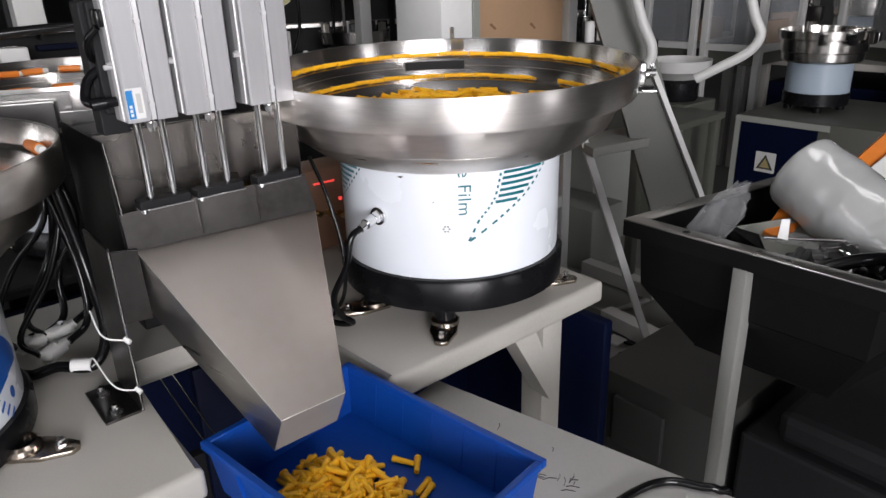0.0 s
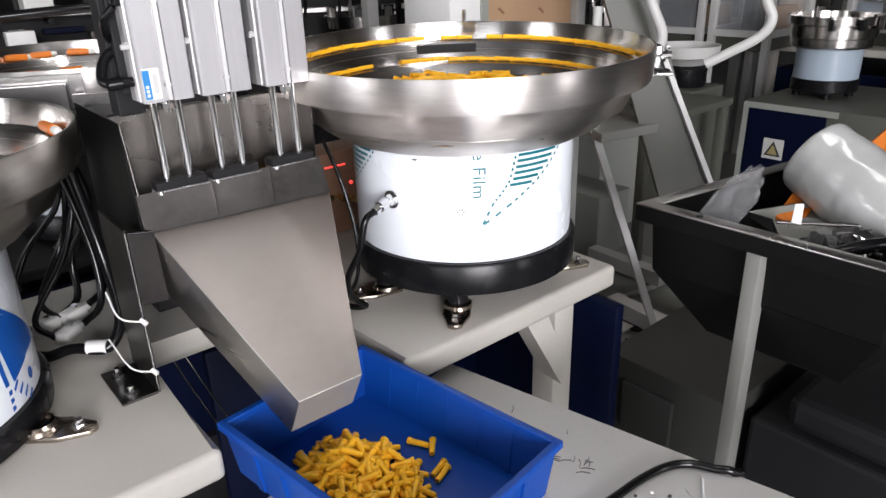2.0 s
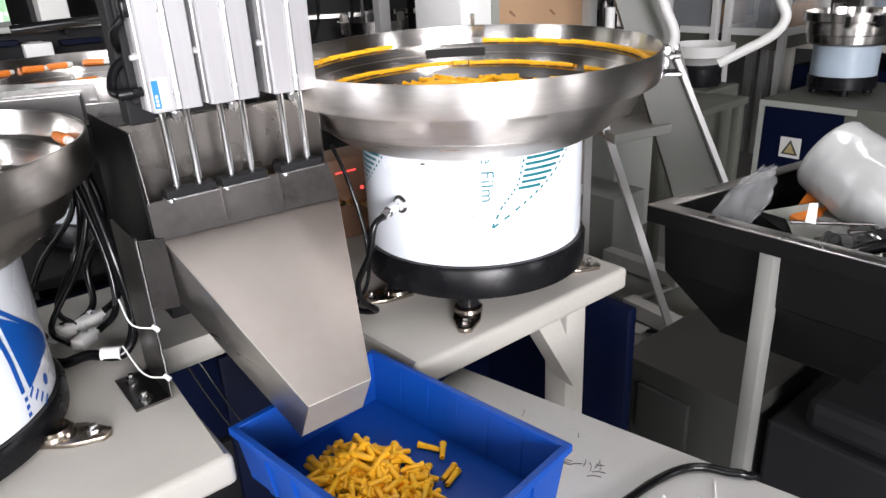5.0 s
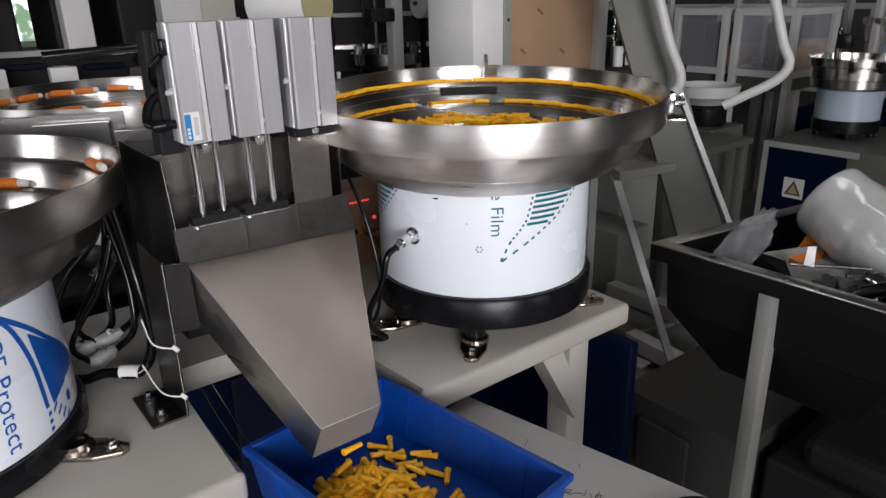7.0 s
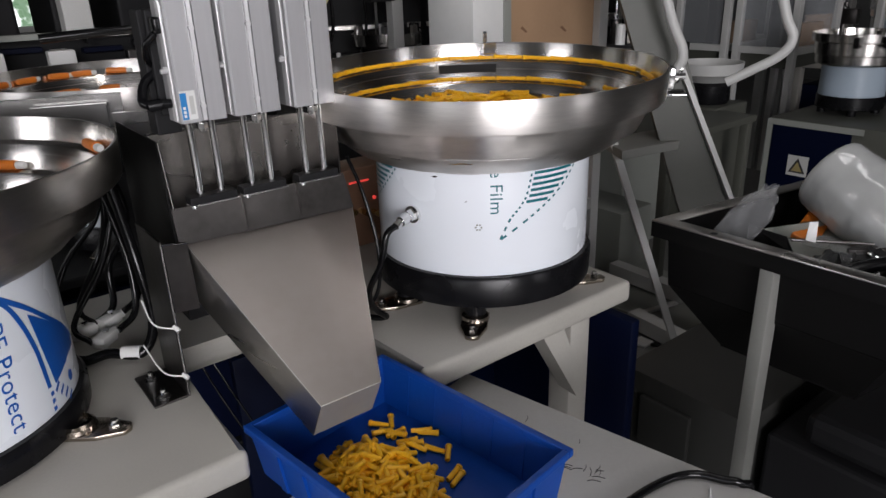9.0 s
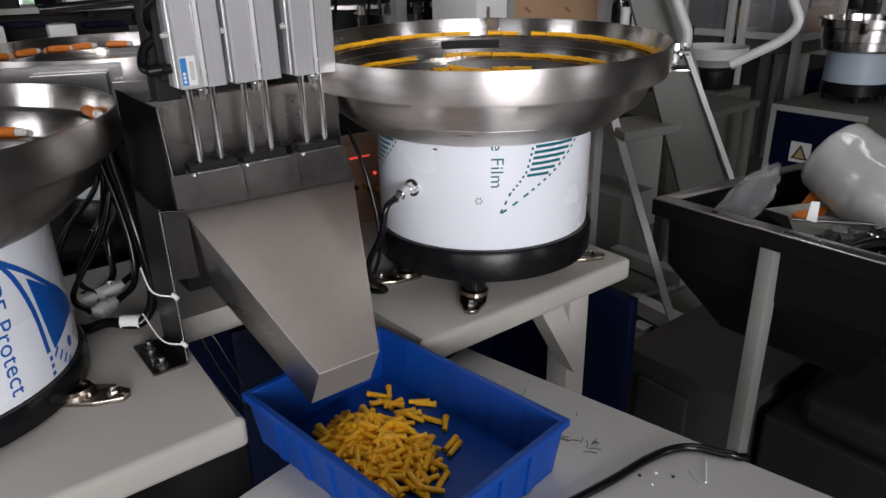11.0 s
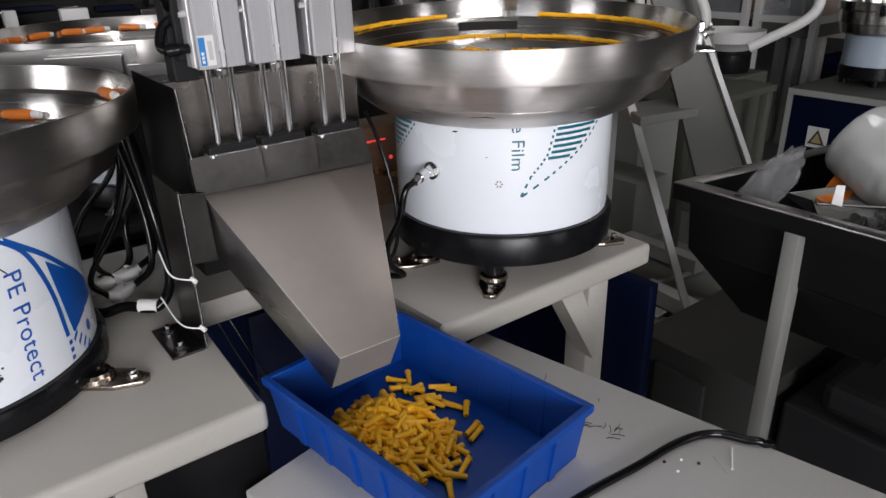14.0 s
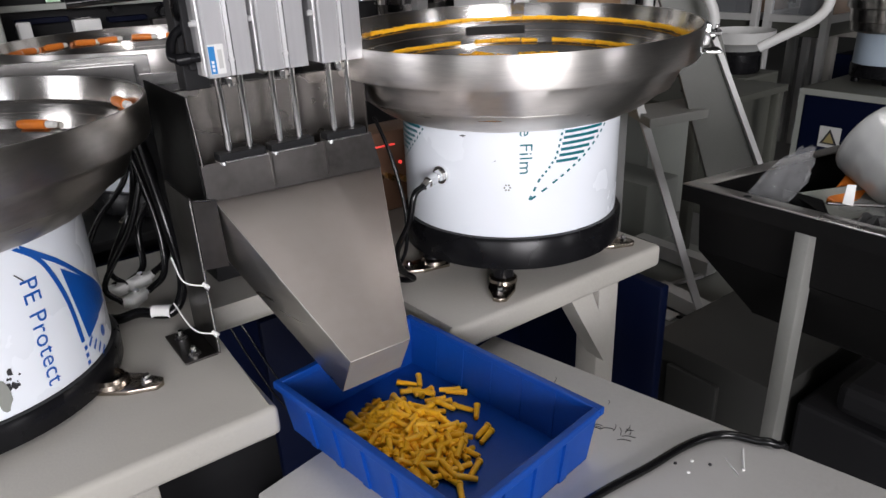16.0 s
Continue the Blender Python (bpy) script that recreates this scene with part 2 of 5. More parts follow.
def wrap(bm, radius, centre_deg, z):
    """Bends a flat drawing, x along the girth and y up, round a drum. Its z is the height over the drum's skin."""
    for v in bm.verts:
        a = radians(centre_deg) + v.co.x / radius
        r = radius + v.co.z
        v.co = (r * math.cos(a), r * math.sin(a), z + v.co.y)
    return bm


def flat_poly(outline, lift=0.0006, bm=None):
    bm = bm or bmesh.new()
    bm.faces.new([bm.verts.new((x, y, lift)) for x, y in outline])
    return bm


def lettering(text, size, turn, spacing=1.0):
    """Letters as a flat bmesh, turned by so many degrees, cut fine enough to bend."""
    cu = bpy.data.curves.new("letters", "FONT")
    cu.body, cu.size, cu.resolution_u, cu.space_character = text, size, 3, spacing
    ob = new("letters", cu)
    dg = bpy.context.evaluated_depsgraph_get()
    dg.update()
    me = bpy.data.meshes.new_from_object(ob.evaluated_get(dg))
    bm = bmesh.new()
    bm.from_mesh(me)
    bpy.data.objects.remove(ob)
    bpy.data.curves.remove(cu)
    bpy.data.meshes.remove(me)
    bmesh.ops.triangulate(bm, faces=bm.faces)
    bmesh.ops.rotate(bm, verts=bm.verts, cent=(0, 0, 0), matrix=Matrix.Rotation(radians(turn), 3, "Z"))
    for v in bm.verts:
        v.co.z = 0.0006
    return bm


def structure(name, bm, mat, label, category):
    return tagged(part(name, bm, mat, None), label, category, kind="structure")

# ---- the hall ----
def wall_with_windows(name, length, height, holes, m, label):
    """A wall along x from 0, 0.2 m thick, with real openings (x0, x1, z0, z1)."""
    bm = bmesh.new()
    xs = sorted({0, length, *[h[0] for h in holes], *[h[1] for h in holes]})
    for x0, x1 in zip(xs, xs[1:]):
        hole = next((h for h in holes if h[0] <= x0 and x1 <= h[1]), None)
        for z0, z1 in (((0, hole[2]), (hole[3], height)) if hole else ((0, height),)):
            block(x0, x1, 0, 0.2, z0, z1, bm=bm)
    ob = structure(name, bm, WALL, label, "wall")
    ob.matrix_basis = m
    return ob


def window(name, m, width, height):
    win = tagged(new(name), "white metal framed hall window", "window", kind="structure")
    win.matrix_basis = m
    bm = bmesh.new()
    for x0, x1, z0, z1 in ((0, 0.06, 0, height), (width - 0.06, width, 0, height), (0.06, width - 0.06, 0, 0.06), (0.06, width - 0.06, height - 0.06, height), (width / 2 - 0.02, width / 2 + 0.02, 0.06, height - 0.06)):
        block(x0, x1, 0.05, 0.11, z0, z1, bm=bm)
    part("window_frame", bm, PALE, win)


X0, X1, Y0, Y1, TOP = -5.0, 9.0, -5.0, 9.0, 4.5
structure("floor", block(X0 - 0.3, X1 + 0.3, Y0 - 0.3, Y1 + 0.3, -0.1, 0), CONCRETE, "grey worn concrete factory floor", "floor")
structure("ceiling", block(X0 - 0.3, X1 + 0.3, Y0 - 0.3, Y1 + 0.3, TOP, TOP + 0.1), CEILING, "grey sheet metal hall ceiling", "ceiling")
wall_with_windows("wall_south", X1 - X0, TOP, [(a - X0, b - X0, SILL, HEAD) for a, b, _ in WINDOWS_SOUTH], pose(X0, Y0 - 0.2, 0), "grey painted wall with tall windows")
wall_with_windows("wall_west", Y1 - Y0, TOP, [(a - Y0, b - Y0, SILL, HEAD) for a, b, _ in WINDOWS_WEST], pose(X0, Y0, 0, 0, 0, 90), "grey painted side wall with two tall windows")
wall_with_windows("wall_north", X1 - X0, TOP, [(WINDOW_NORTH[0] - X0, WINDOW_NORTH[1] - X0, SILL, HEAD)], pose(X0, Y1, 0), "grey painted far wall with a bright window")
wall_with_windows("wall_east", Y1 - Y0, TOP, [], pose(X1 + 0.2, Y0, 0, 0, 0, 90), "grey painted far wall")
for k, (a, b, _) in enumerate(WINDOWS_SOUTH):
    window(f"window_{k + 1}", pose(a, Y0 - 0.2, SILL), b - a, HEAD - SILL)
for k, (a, b, _) in enumerate(WINDOWS_WEST):
    window(f"window_{k + 3}", pose(X0, a, SILL, 0, 0, 90), b - a, HEAD - SILL)
window("window_5", pose(WINDOW_NORTH[0], Y1, SILL), WINDOW_NORTH[1] - WINDOW_NORTH[0], HEAD - SILL)
structure("backdrop", block(WINDOW_NORTH[0] - 1.5, WINDOW_NORTH[1] + 1.5, Y1 + 0.9, Y1 + 0.95, 0.2, 3.9), OUTSIDE, "bright sky and leaves outside the far window", "backdrop")
for x, y, watts in TUBES:
    lamp = thing("ceiling_light", (x, y, TOP - 0.1), "white strip light body added under the ceiling, out of view", "light", "strip lights")
    part("lamp_body", block(-0.14, 0.14, -1.25, 1.25, 0.02, 0.1, 0.01), PALE, lamp)

# ---- the machine table ----
TABLE = 0.80
table = thing("machine_table", (0, 0, 0), "ivory painted steel machine table with a notched front", "table")
# The rear cutout is made up, to leave a dark gap behind the hoses.
part("tabletop", prism([(-0.75, 0.842), (0.367, 0.842), (0.363, 1.145), (0.624, 1.145), (0.624, 0.845), (1.085, 0.845), (1.085, 1.95), (0.78, 1.95), (0.78, 1.42), (0.22, 1.42), (0.22, 1.95), (-0.75, 1.95)], TABLE - 0.041, TABLE, 0.009), IVORY, table, smooth=40)


def square_leg(parent, x, y, z1, size=0.05, mat=IVORY, z0=0.0):
    return part("leg", block(x - size / 2, x + size / 2, y - size / 2, y + size / 2, z0, z1, 0.004), mat, parent, smooth=40)


for x, y in ((0.988, 0.90), (0.988, 1.88), (-0.6, 0.90), (-0.6, 1.88), (0.25, 1.3)):
    square_leg(table, x, y, TABLE - 0.043)
brace = bmesh.new()
sheet([(0.875, 0.878, TABLE - 0.043), (0.925, 0.878, TABLE - 0.043), (0.965, 0.878, 0.665), (0.965, 0.878, 0.605)], 0.04, brace)
part("brace", brace, IVORY, table)
part("crossbar", block(-0.575, 0.962, 0.885, 0.925, 0.20, 0.25, 0.004), IVORY, table)
part("crossbar", block(0.968, 1.008, 0.93, 1.85, 0.20, 0.25, 0.004), IVORY, table)
# navy panels of the switch cabinet under the table
cab = thing("control_cabinet", (1.10, 1.2, 0), "navy blue sheet steel control cabinet under the table", "cabinet")
part("side_panel", block(-0.012, 0.012, -0.36, 0.25, 0.12, 0.715, 0.004), NAVY, cab, smooth=40)
part("back_panel", block(-0.62, -0.02, 0.0, 0.02, 0.12, 0.715, 0.004), NAVY, cab, smooth=40)
part("base", block(-0.62, 0.012, -0.34, 0.25, 0.0, 0.115, 0.004), BLACK_PAINT, cab)
under = thing("blue_crate", (0.47, 1.58, 0), "dark blue sheet steel housing under the table notch", "housing")
part("front_sheet", block(-0.35, 0.35, -0.01, 0.01, 0.3, 0.752, 0.003), NAVY, under)
part("foot_rail", block(-0.35, 0.35, -0.03, 0.03, 0.0, 0.298, 0.003), BLACK_PAINT, under)
for k in range(2):
    hose = tagged(part("hose", tube([(0.42 + 0.018 * k, 1.22, 0.76), (0.47 + 0.02 * k, 1.17 - 0.01 * k, 0.60), (0.56 + 0.02 * k, 1.14, 0.38), (0.60 + 0.02 * k, 1.18, 0.003)], 0.0018, 6), CABLE, None, smooth=60),
                  "thin black air hose hanging behind the chute", "hose", "air hoses")

# ---- the light bench with the bin ----
bench = thing("packing_bench", (0.735, 0.885, 0), "pale grey painted bench top with scuffs and pen marks", "bench", rz=12.0)
BENCH = 0.735
part("bench_top", block(-0.435, 0.0, -0.95, 0.0, BENCH - 0.03, BENCH, 0.003), BENCH_PAINT, bench, smooth=40)
for x, y in ((-0.40, -0.04), (-0.04, -0.04), (-0.40, -0.9), (-0.04, -0.9)):
    square_leg(bench, x, y, BENCH - 0.032, 0.035, GREY_PAINT)
for k in range(14):
    rnd = random.Random(k)
    cx, cy, spread = [(0.690, 0.623, 0.006), (0.693, 0.604, 0.007), (0.705, 0.597, 0.006), (0.730, 0.658, 0.004), (0.716, 0.735, 0.004)][k % 5 if k < 8 else k % 3]
    a, l = rnd.choice((0.3, 0.5, 2.2, 1.9)) + rnd.uniform(-0.2, 0.2), rnd.uniform(0.004, 0.010)
    x, y = cx + rnd.gauss(0, spread), cy + rnd.gauss(0, spread)
    p = part("pen_mark", tube([(x, y, BENCH + 0.0004), (x + l * math.cos(a), y + l * math.sin(a), BENCH + 0.0004), (x + 1.7 * l * math.cos(a + 0.2), y + 1.7 * l * math.sin(a + 0.2), BENCH + 0.0004)], 0.00045, 4, 3), INK, bench)
    p.matrix_basis = pose(0.735, 0.885, 0, 0, 0, 12.0).inverted()
CZ = BENCH + 0.0052
tagged(part("power_cable", tube([(0.44, 0.50, CZ), (0.52, 0.548, CZ), (0.592, 0.552, CZ), (0.671, 0.545, CZ), (0.728, 0.542, CZ), (0.768, 0.534, CZ), (0.792, 0.519, CZ), (0.806, 0.494, CZ), (0.818, 0.478, CZ - 0.002), (0.832, 0.470, BENCH - 0.03), (0.836, 0.468, 0.45), (0.85, 0.46, 0.006)], 0.005, 10), CABLE, None, smooth=60), "black power cable lying on the pale bench", "cable")
for k, (x, y) in enumerate(((0.733, 0.507), (0.705, 0.533), (0.704, 0.515), (0.723, 0.524))):
    tagged(part("crumb", lathe([(0, 0), (0.0022, 0.0005), (0.0018, 0.002), (0, 0.0026)], 8), INK if k < 2 else WHITE_PLASTIC, None), "tiny crumb of debris on the bench", "debris", "crumbs on the bench").location = (x, y, BENCH)
tagged(part("pin", rod((0.784, 0.498, BENCH + 0.0016), (0.753, 0.478, BENCH + 0.0016), 0.0015, 6), WHITE_PLASTIC, None), "thin white plastic pin on the bench", "pin")
tagged(part("scratch", rod((0.756, 0.503, BENCH + 0.0003), (0.742, 0.477, BENCH + 0.0003), 0.0007, 6), ALU_BRIGHT, None), "thin bright wire end on the bench", "wire")


def storage_bin(loc, rz):
    b = thing("storage_bin", loc, "blue plastic storage bin with ribbed sides, half full of yellow plugs", "bin", rz=rz)
    w, l, h, t, fl = 0.108, 0.157, 0.07, 0.004, 0.008
    part("bin_floor", block(-w + fl, w - fl, -l + fl, l - fl, 0, 0.004), BIN_BLUE, b)
    for sx, sy in ((1, 0), (-1, 0), (0, 1), (0, -1)):
        bm = bmesh.new()
        if sx:
            a, c = (w - fl) * sx, w * sx
            sheet([(a, -l + fl, 0.0), (a, l - fl, 0.0), (c, l, h), (c, -l, h)], t, bm)
            for y in (-0.10, -0.05, 0.0, 0.05, 0.10):
                bm2 = bmesh.new()
                sheet([(a + 0.003 * sx, y - 0.006, 0.002), (a + 0.003 * sx, y + 0.006, 0.002), (c + 0.003 * sx, y + 0.006, h - 0.008), (c + 0.003 * sx, y - 0.006, h - 0.008)], 0.004, bm2)
                part("rib", bm2, BIN_BLUE, b)
                bm2 = bmesh.new()
                sheet([(a - 0.002 * sx, y - 0.002, 0.004), (a - 0.002 * sx, y + 0.002, 0.004), (c - 0.002 * sx, y + 0.002, h - 0.004), (c - 0.002 * sx, y - 0.002, h - 0.004)], 0.0025, bm2)
                part("rib", bm2, BIN_BLUE, b)
        else:
            a, c = (l - fl) * sy, l * sy
            sheet([(-w + fl, a, 0.0), (w - fl, a, 0.0), (w, c, h), (-w, c, h)], t, bm)
            for x in (-0.05, 0.0, 0.05):
                bm2 = bmesh.new()
                sheet([(x - 0.006, a + 0.003 * sy, 0.002), (x + 0.006, a + 0.003 * sy, 0.002), (x + 0.006, c + 0.003 * sy, h - 0.008), (x - 0.006, c + 0.003 * sy, h - 0.008)], 0.004, bm2)
                part("rib", bm2, BIN_BLUE, b)
        part("side_wall", bm, BIN_BLUE, b)
    rim = bmesh.new()
    for x0, x1, y0, y1 in ((-w - 0.006, -w + 0.003, -l - 0.006, l + 0.006), (w - 0.003, w + 0.006, -l - 0.006, l + 0.006), (-w + 0.003, w - 0.003, -l - 0.006, -l + 0.003), (-w + 0.003, w - 0.003, l - 0.003, l + 0.006)):
        block(x0, x1, y0, y1, h - 0.008, h + 0.002, 0.0015, bm=rim)
    part("rim", rim, BIN_BLUE, b)
    return b


BIN = (0.513, 0.738, BENCH)
BIN_TURN = 8.0
storage_bin((BIN[0], BIN[1], BENCH + 0.0005), BIN_TURN)


# ---- bowl feeders ----
def bowl_feeder(name, loc, label, category, base_z=0.035, film=FILM, feet=(-136, -40, 80, 170), ring=0.052, reach=0.150, lean=0.0, wide=1.0, wall=BOWL_OUTER, band=BOWL_BAND):
    """A vibrating bowl feeder; heights are over its table. base_z: the underside of the black base."""
    f = thing(name, loc, label, category)
    d = base_z
    part("base_ring", lathe([(0, d), (0.176, d), (0.183, d + 0.004), (0.184, d + ring - 0.006), (0.180, d + ring), (0, d + ring)], 72), BLACK, f, "black rubber base ring", smooth=40)
    part("drum", lathe([(0.168, d + ring - 0.002), (0.1745, d + ring + 0.001), (0.1753, d + ring + 0.006), (0.1753, d + 0.225), (0.15, d + 0.228)], 96), film, f, "white film covered drum", smooth=40)
    for a in feet:
        x, y = math.cos(radians(a)), math.sin(radians(a))
        foot = part("foot", rod((reach * x, reach * y, 0.008), (reach * x, reach * y, d), 0.0165, 20), BLACK, f, smooth=40)
        collar = part("collar", lathe([(0.0168, 0.007), (0.0225, 0.0072), (0.0215, 0.013), (0.0172, 0.0165)], 24), BRONZE, foot, "worn steel collar", smooth=40)
        collar.location = (reach * x, reach * y, 0)
        flange = prism([(-0.020, -0.021), (0.028, -0.021), (0.062, -0.010), (0.066, 0.0), (0.062, 0.010), (0.028, 0.021), (-0.020, 0.021)], 0.0, 0.007, 0.0018)
        p = part("foot_plate", flange, BRONZE, foot, "shiny worn steel foot plate", smooth=40)
        p.matrix_basis = pose(reach * x, reach * y, 0.0003, 0, 0, a)
        bolt = bmesh.new()
        rod((0.046, 0, 0.007), (0.046, 0, 0.012), 0.0075, 6, bolt)
        rod((0.046, 0, 0.012), (0.046, 0, 0.017), 0.0045, 10, bolt)
        q = part("bolt", bolt, CHROME, foot)
        q.matrix_basis = p.matrix_basis.copy()
    z = d + 0.215
    tip = Matrix.Translation((0, 0, z + 0.09)) @ Matrix.Rotation(radians(lean), 4, (0.75, -0.66, 0)) @ Matrix.Translation((0, 0, -z - 0.09))
    tip = tip @ Matrix.Diagonal((wide, wide, 1, 1))
    outer = [(0.150, z + 0.012), (0.196, z + 0.008), (0.204, z + 0.010), (0.212, z + 0.015), (0.226, z + 0.026), (0.238, z + 0.037), (0.2400, z + 0.0395), (0.2390, z + 0.0420), (0.2490, z + 0.0425), (0.2510, z + 0.0445), (0.2560, z + 0.058), (0.2615, z + 0.070), (0.2655, z + 0.0795), (0.270, z + 0.081)]
    bm = lathe(outer, 192)
    for v in bm.verts:
        r = math.hypot(v.co.x, v.co.y)
        if 0.2 < r < 0.264:
            a = math.atan2(v.co.y, v.co.x)
            k = 1 + 0.014 * noise.noise((math.cos(a) * 6, math.sin(a) * 6, v.co.z * 45 + loc[0])) + 0.008 * noise.noise((math.cos(a) * 14, math.sin(a) * 14, v.co.z * 60))
            v.co.x, v.co.y = v.co.x * k, v.co.y * k
    part("bowl", bm, band, f, "brushed stainless bowl", smooth=50).matrix_basis = tip
    rim = lathe([(0.258, z + 0.080), (0.2835, z + 0.082), (0.2855, z + 0.085), (0.2870, z + 0.124), (0.2860, z + 0.1265), (0.2840, z + 0.1265)], 128)
    part("rim", rim, wall, f, smooth=40).matrix_basis = tip
    inner = lathe([(0.2840, z + 0.1265), (0.2832, z + 0.124), (0.2765, z + 0.0955), (0.2635, z + 0.0930), (0.2620, z + 0.0910), (0.2525, z + 0.0590), (0.2415, z + 0.0560), (0.2395, z + 0.0535), (0.2320, z + 0.0320), (0.15, z + 0.022), (0.0, z + 0.030)], 96)
    part("spiral_track", inner, BOWL_STEEL, f, smooth=35).matrix_basis = tip
    return f


def drum_print(parent, bm, mat, deg, z, label=""):
    return part("print", wrap(bm, 0.1753, deg, z), mat, parent, label)


MAIN = (0.885, 1.016)
LEAN = 1.9
main = bowl_feeder("bowl_feeder", (*MAIN, TABLE), "stainless bowl feeder on a white film covered drum", "feeder", 0.036, lean=LEAN)
# the film's print: a fan of bars between two dotted lines, and the end of a word
LEFT_LINE = [(-106.4, 0.251), (-108.0, 0.230), (-109.9, 0.208), (-113.6, 0.192), (-117.8, 0.178), (-122.9, 0.146)]
RIGHT_LINE = [(-79.7, 0.243), (-86.0, 0.224), (-93.5, 0.205), (-101.0, 0.190), (-109.1, 0.174), (-122.9, 0.146)]


def along(line, s):
    s = min(max(s, 0), 0.9999) * (len(line) - 1)
    k = int(s)
    (a, b), (c, d) = line[k], line[k + 1]
    return a + (c - a) * (s - k), b + (d - b) * (s - k)


def fan(parent, shift, mat, bars=6):
    def put(bm):
        drum_print(parent, bm, mat, shift, 0)
    for line in (LEFT_LINE, RIGHT_LINE):
        for k in range(13):
            a, z = along(line, k / 12.6)
            a2, z2 = along(line, (k + 0.48) / 12.6)
            x, x2 = radians(a) * 0.1753, radians(a2) * 0.1753
            n = Vector((z - z2, x2 - x)).normalized() * 0.0016
            put(flat_poly([(x - n.x, z - n.y), (x2 - n.x, z2 - n.y), (x2 + n.x, z2 + n.y), (x + n.x, z + n.y)]))
    for k in range(bars):
        z = 0.243 - 0.0083 * k
        a0 = next(along(LEFT_LINE, s / 200)[0] for s in range(200) if along(LEFT_LINE, s / 200)[1] <= z + 0.001) + 1.4
        a1 = next(along(RIGHT_LINE, s / 200)[0] for s in range(200) if along(RIGHT_LINE, s / 200)[1] <= z) - 2.6
        n = 5
        xs = [radians(a0 + (a1 - a0) * j / n) * 0.1753 for j in range(n + 1)]
        put(flat_poly([(x, z - 0.0021) for x in xs] + [(x, z + 0.0021) for x in reversed(xs)]))


fan(main, 0, TEAL)
fan(main, 261.0, TEAL)
drum_print(main, lettering("e Film", 0.0265, -90, 1.05), TEAL, -127.3, 0.2535, "teal printed letters")
for k in range(6):
    a = k * math.pi / 3
    ring = [(0.0042 * math.cos(a) + 0.0016 * math.cos(b * math.pi / 3), 0.0042 * math.sin(a) + 0.0016 * math.sin(b * math.pi / 3)) for b in range(6)]
    drum_print(main, flat_poly(ring), GREY_PAINT, -133, 0.167)
drum_print(main, flat_poly([(-0.007, 0), (0.0, -0.0015), (0.004, 0.001), (-0.002, 0.0015)]), INK, -153.7, 0.241)
drum_print(main, flat_poly([(-0.002, 0), (0.002, 0.0015), (0.0015, 0.0025)]), INK, -139, 0.205)
# plug socket on the drum with its cable
sx, sy = math.cos(radians(-167.3)), math.sin(radians(-167.3))
sock = bmesh.new()
rod((0.174 * sx, 0.174 * sy, 0.178), (0.179 * sx, 0.179 * sy, 0.178), 0.0135, 20, sock)
rod((0.179 * sx, 0.179 * sy, 0.178), (0.190 * sx, 0.190 * sy, 0.177), 0.010, 6, sock)
rod((0.190 * sx, 0.190 * sy, 0.177), (0.205 * sx, 0.205 * sy, 0.174), 0.0085, 16, sock)
rod((0.205 * sx, 0.205 * sy, 0.174), (0.216 * sx, 0.216 * sy, 0.170), 0.0062, 16, sock)
part("socket", sock, CHROME, main, "chrome cable socket", smooth=35)
px_, py_ = MAIN
tagged(part("feeder_cable", tube([(px_ + 0.214 * sx, py_ + 0.214 * sy, TABLE + 0.171), (px_ + 0.235 * sx, py_ + 0.23 * sy, TABLE + 0.162), (0.645, 0.968, TABLE + 0.12), (0.628, 0.98, TABLE + 0.075), (0.645, 0.995, TABLE + 0.035), (0.668, 1.0, TABLE + 0.012), (0.655, 1.03, TABLE + 0.005), (0.645, 1.10, TABLE + 0.005)], 0.0048, 10), CABLE, None, smooth=60), "black feeder cable looping down to the table", "cable")
tagged(part("thin_cable", tube([(0.672, 1.09, TABLE + 0.255), (0.678, 1.06, TABLE + 0.20), (0.682, 1.035, TABLE + 0.12), (0.676, 1.03, TABLE + 0.05), (0.66, 1.05, TABLE + 0.003)], 0.003, 8), CABLE, None, smooth=60), "thin black cable beside the film covered drum", "cable")
# slot in the wall, clip at the back and clamp on the rim
zz = 0.036 + 0.215
slot = bmesh.new()
n = 8
for k in range(n):
    a0, a1 = radians(42 + 25 * k / n), radians(42 + 25 * (k + 1) / n)
    slot.faces.new([slot.verts.new((r * math.cos(a), r * math.sin(a), zz + h)) for a, r, h in ((a0, 0.2558, 0.074), (a1, 0.2558, 0.074), (a1, 0.2602, 0.089), (a0, 0.2602, 0.089))])
MAIN_TIP = Matrix.Translation((0, 0, zz + 0.09)) @ Matrix.Rotation(radians(LEAN), 4, (0.75, -0.66, 0)) @ Matrix.Translation((0, 0, -zz - 0.09))
# A black patch on the wall paints the dark inside of the slot.
part("slot", slot, PIT, main, "black patch for the dark slot in the bowl wall").matrix_basis = MAIN_TIP
clip = block(-0.004, 0.004, -0.004, 0.002, 0.11, 0.148, 0.0015)
block(-0.004, 0.022, -0.007, -0.004, 0.106, 0.128, 0.001, bm=clip)
c = part("rim_clip", clip, CHROME, main, "bright steel clip on the rim")
c.matrix_basis = MAIN_TIP @ pose(0.279 * math.cos(radians(47)), 0.279 * math.sin(radians(47)), zz, 0, 0, 47 - 90)
clamp = block(-0.014, 0.014, 0.0, 0.012, 0.088, 0.120, 0.002)
rod((-0.010, 0.02, 0.095), (0.012, 0.02, 0.118), 0.003, 8, clamp)
rod((0.0, 0.010, 0.105), (0.0, 0.028, 0.105), 0.0055, 10, clamp)
block(-0.02, 0.02, -0.004, 0.03, 0.078, 0.082, 0.001, bm=clamp)
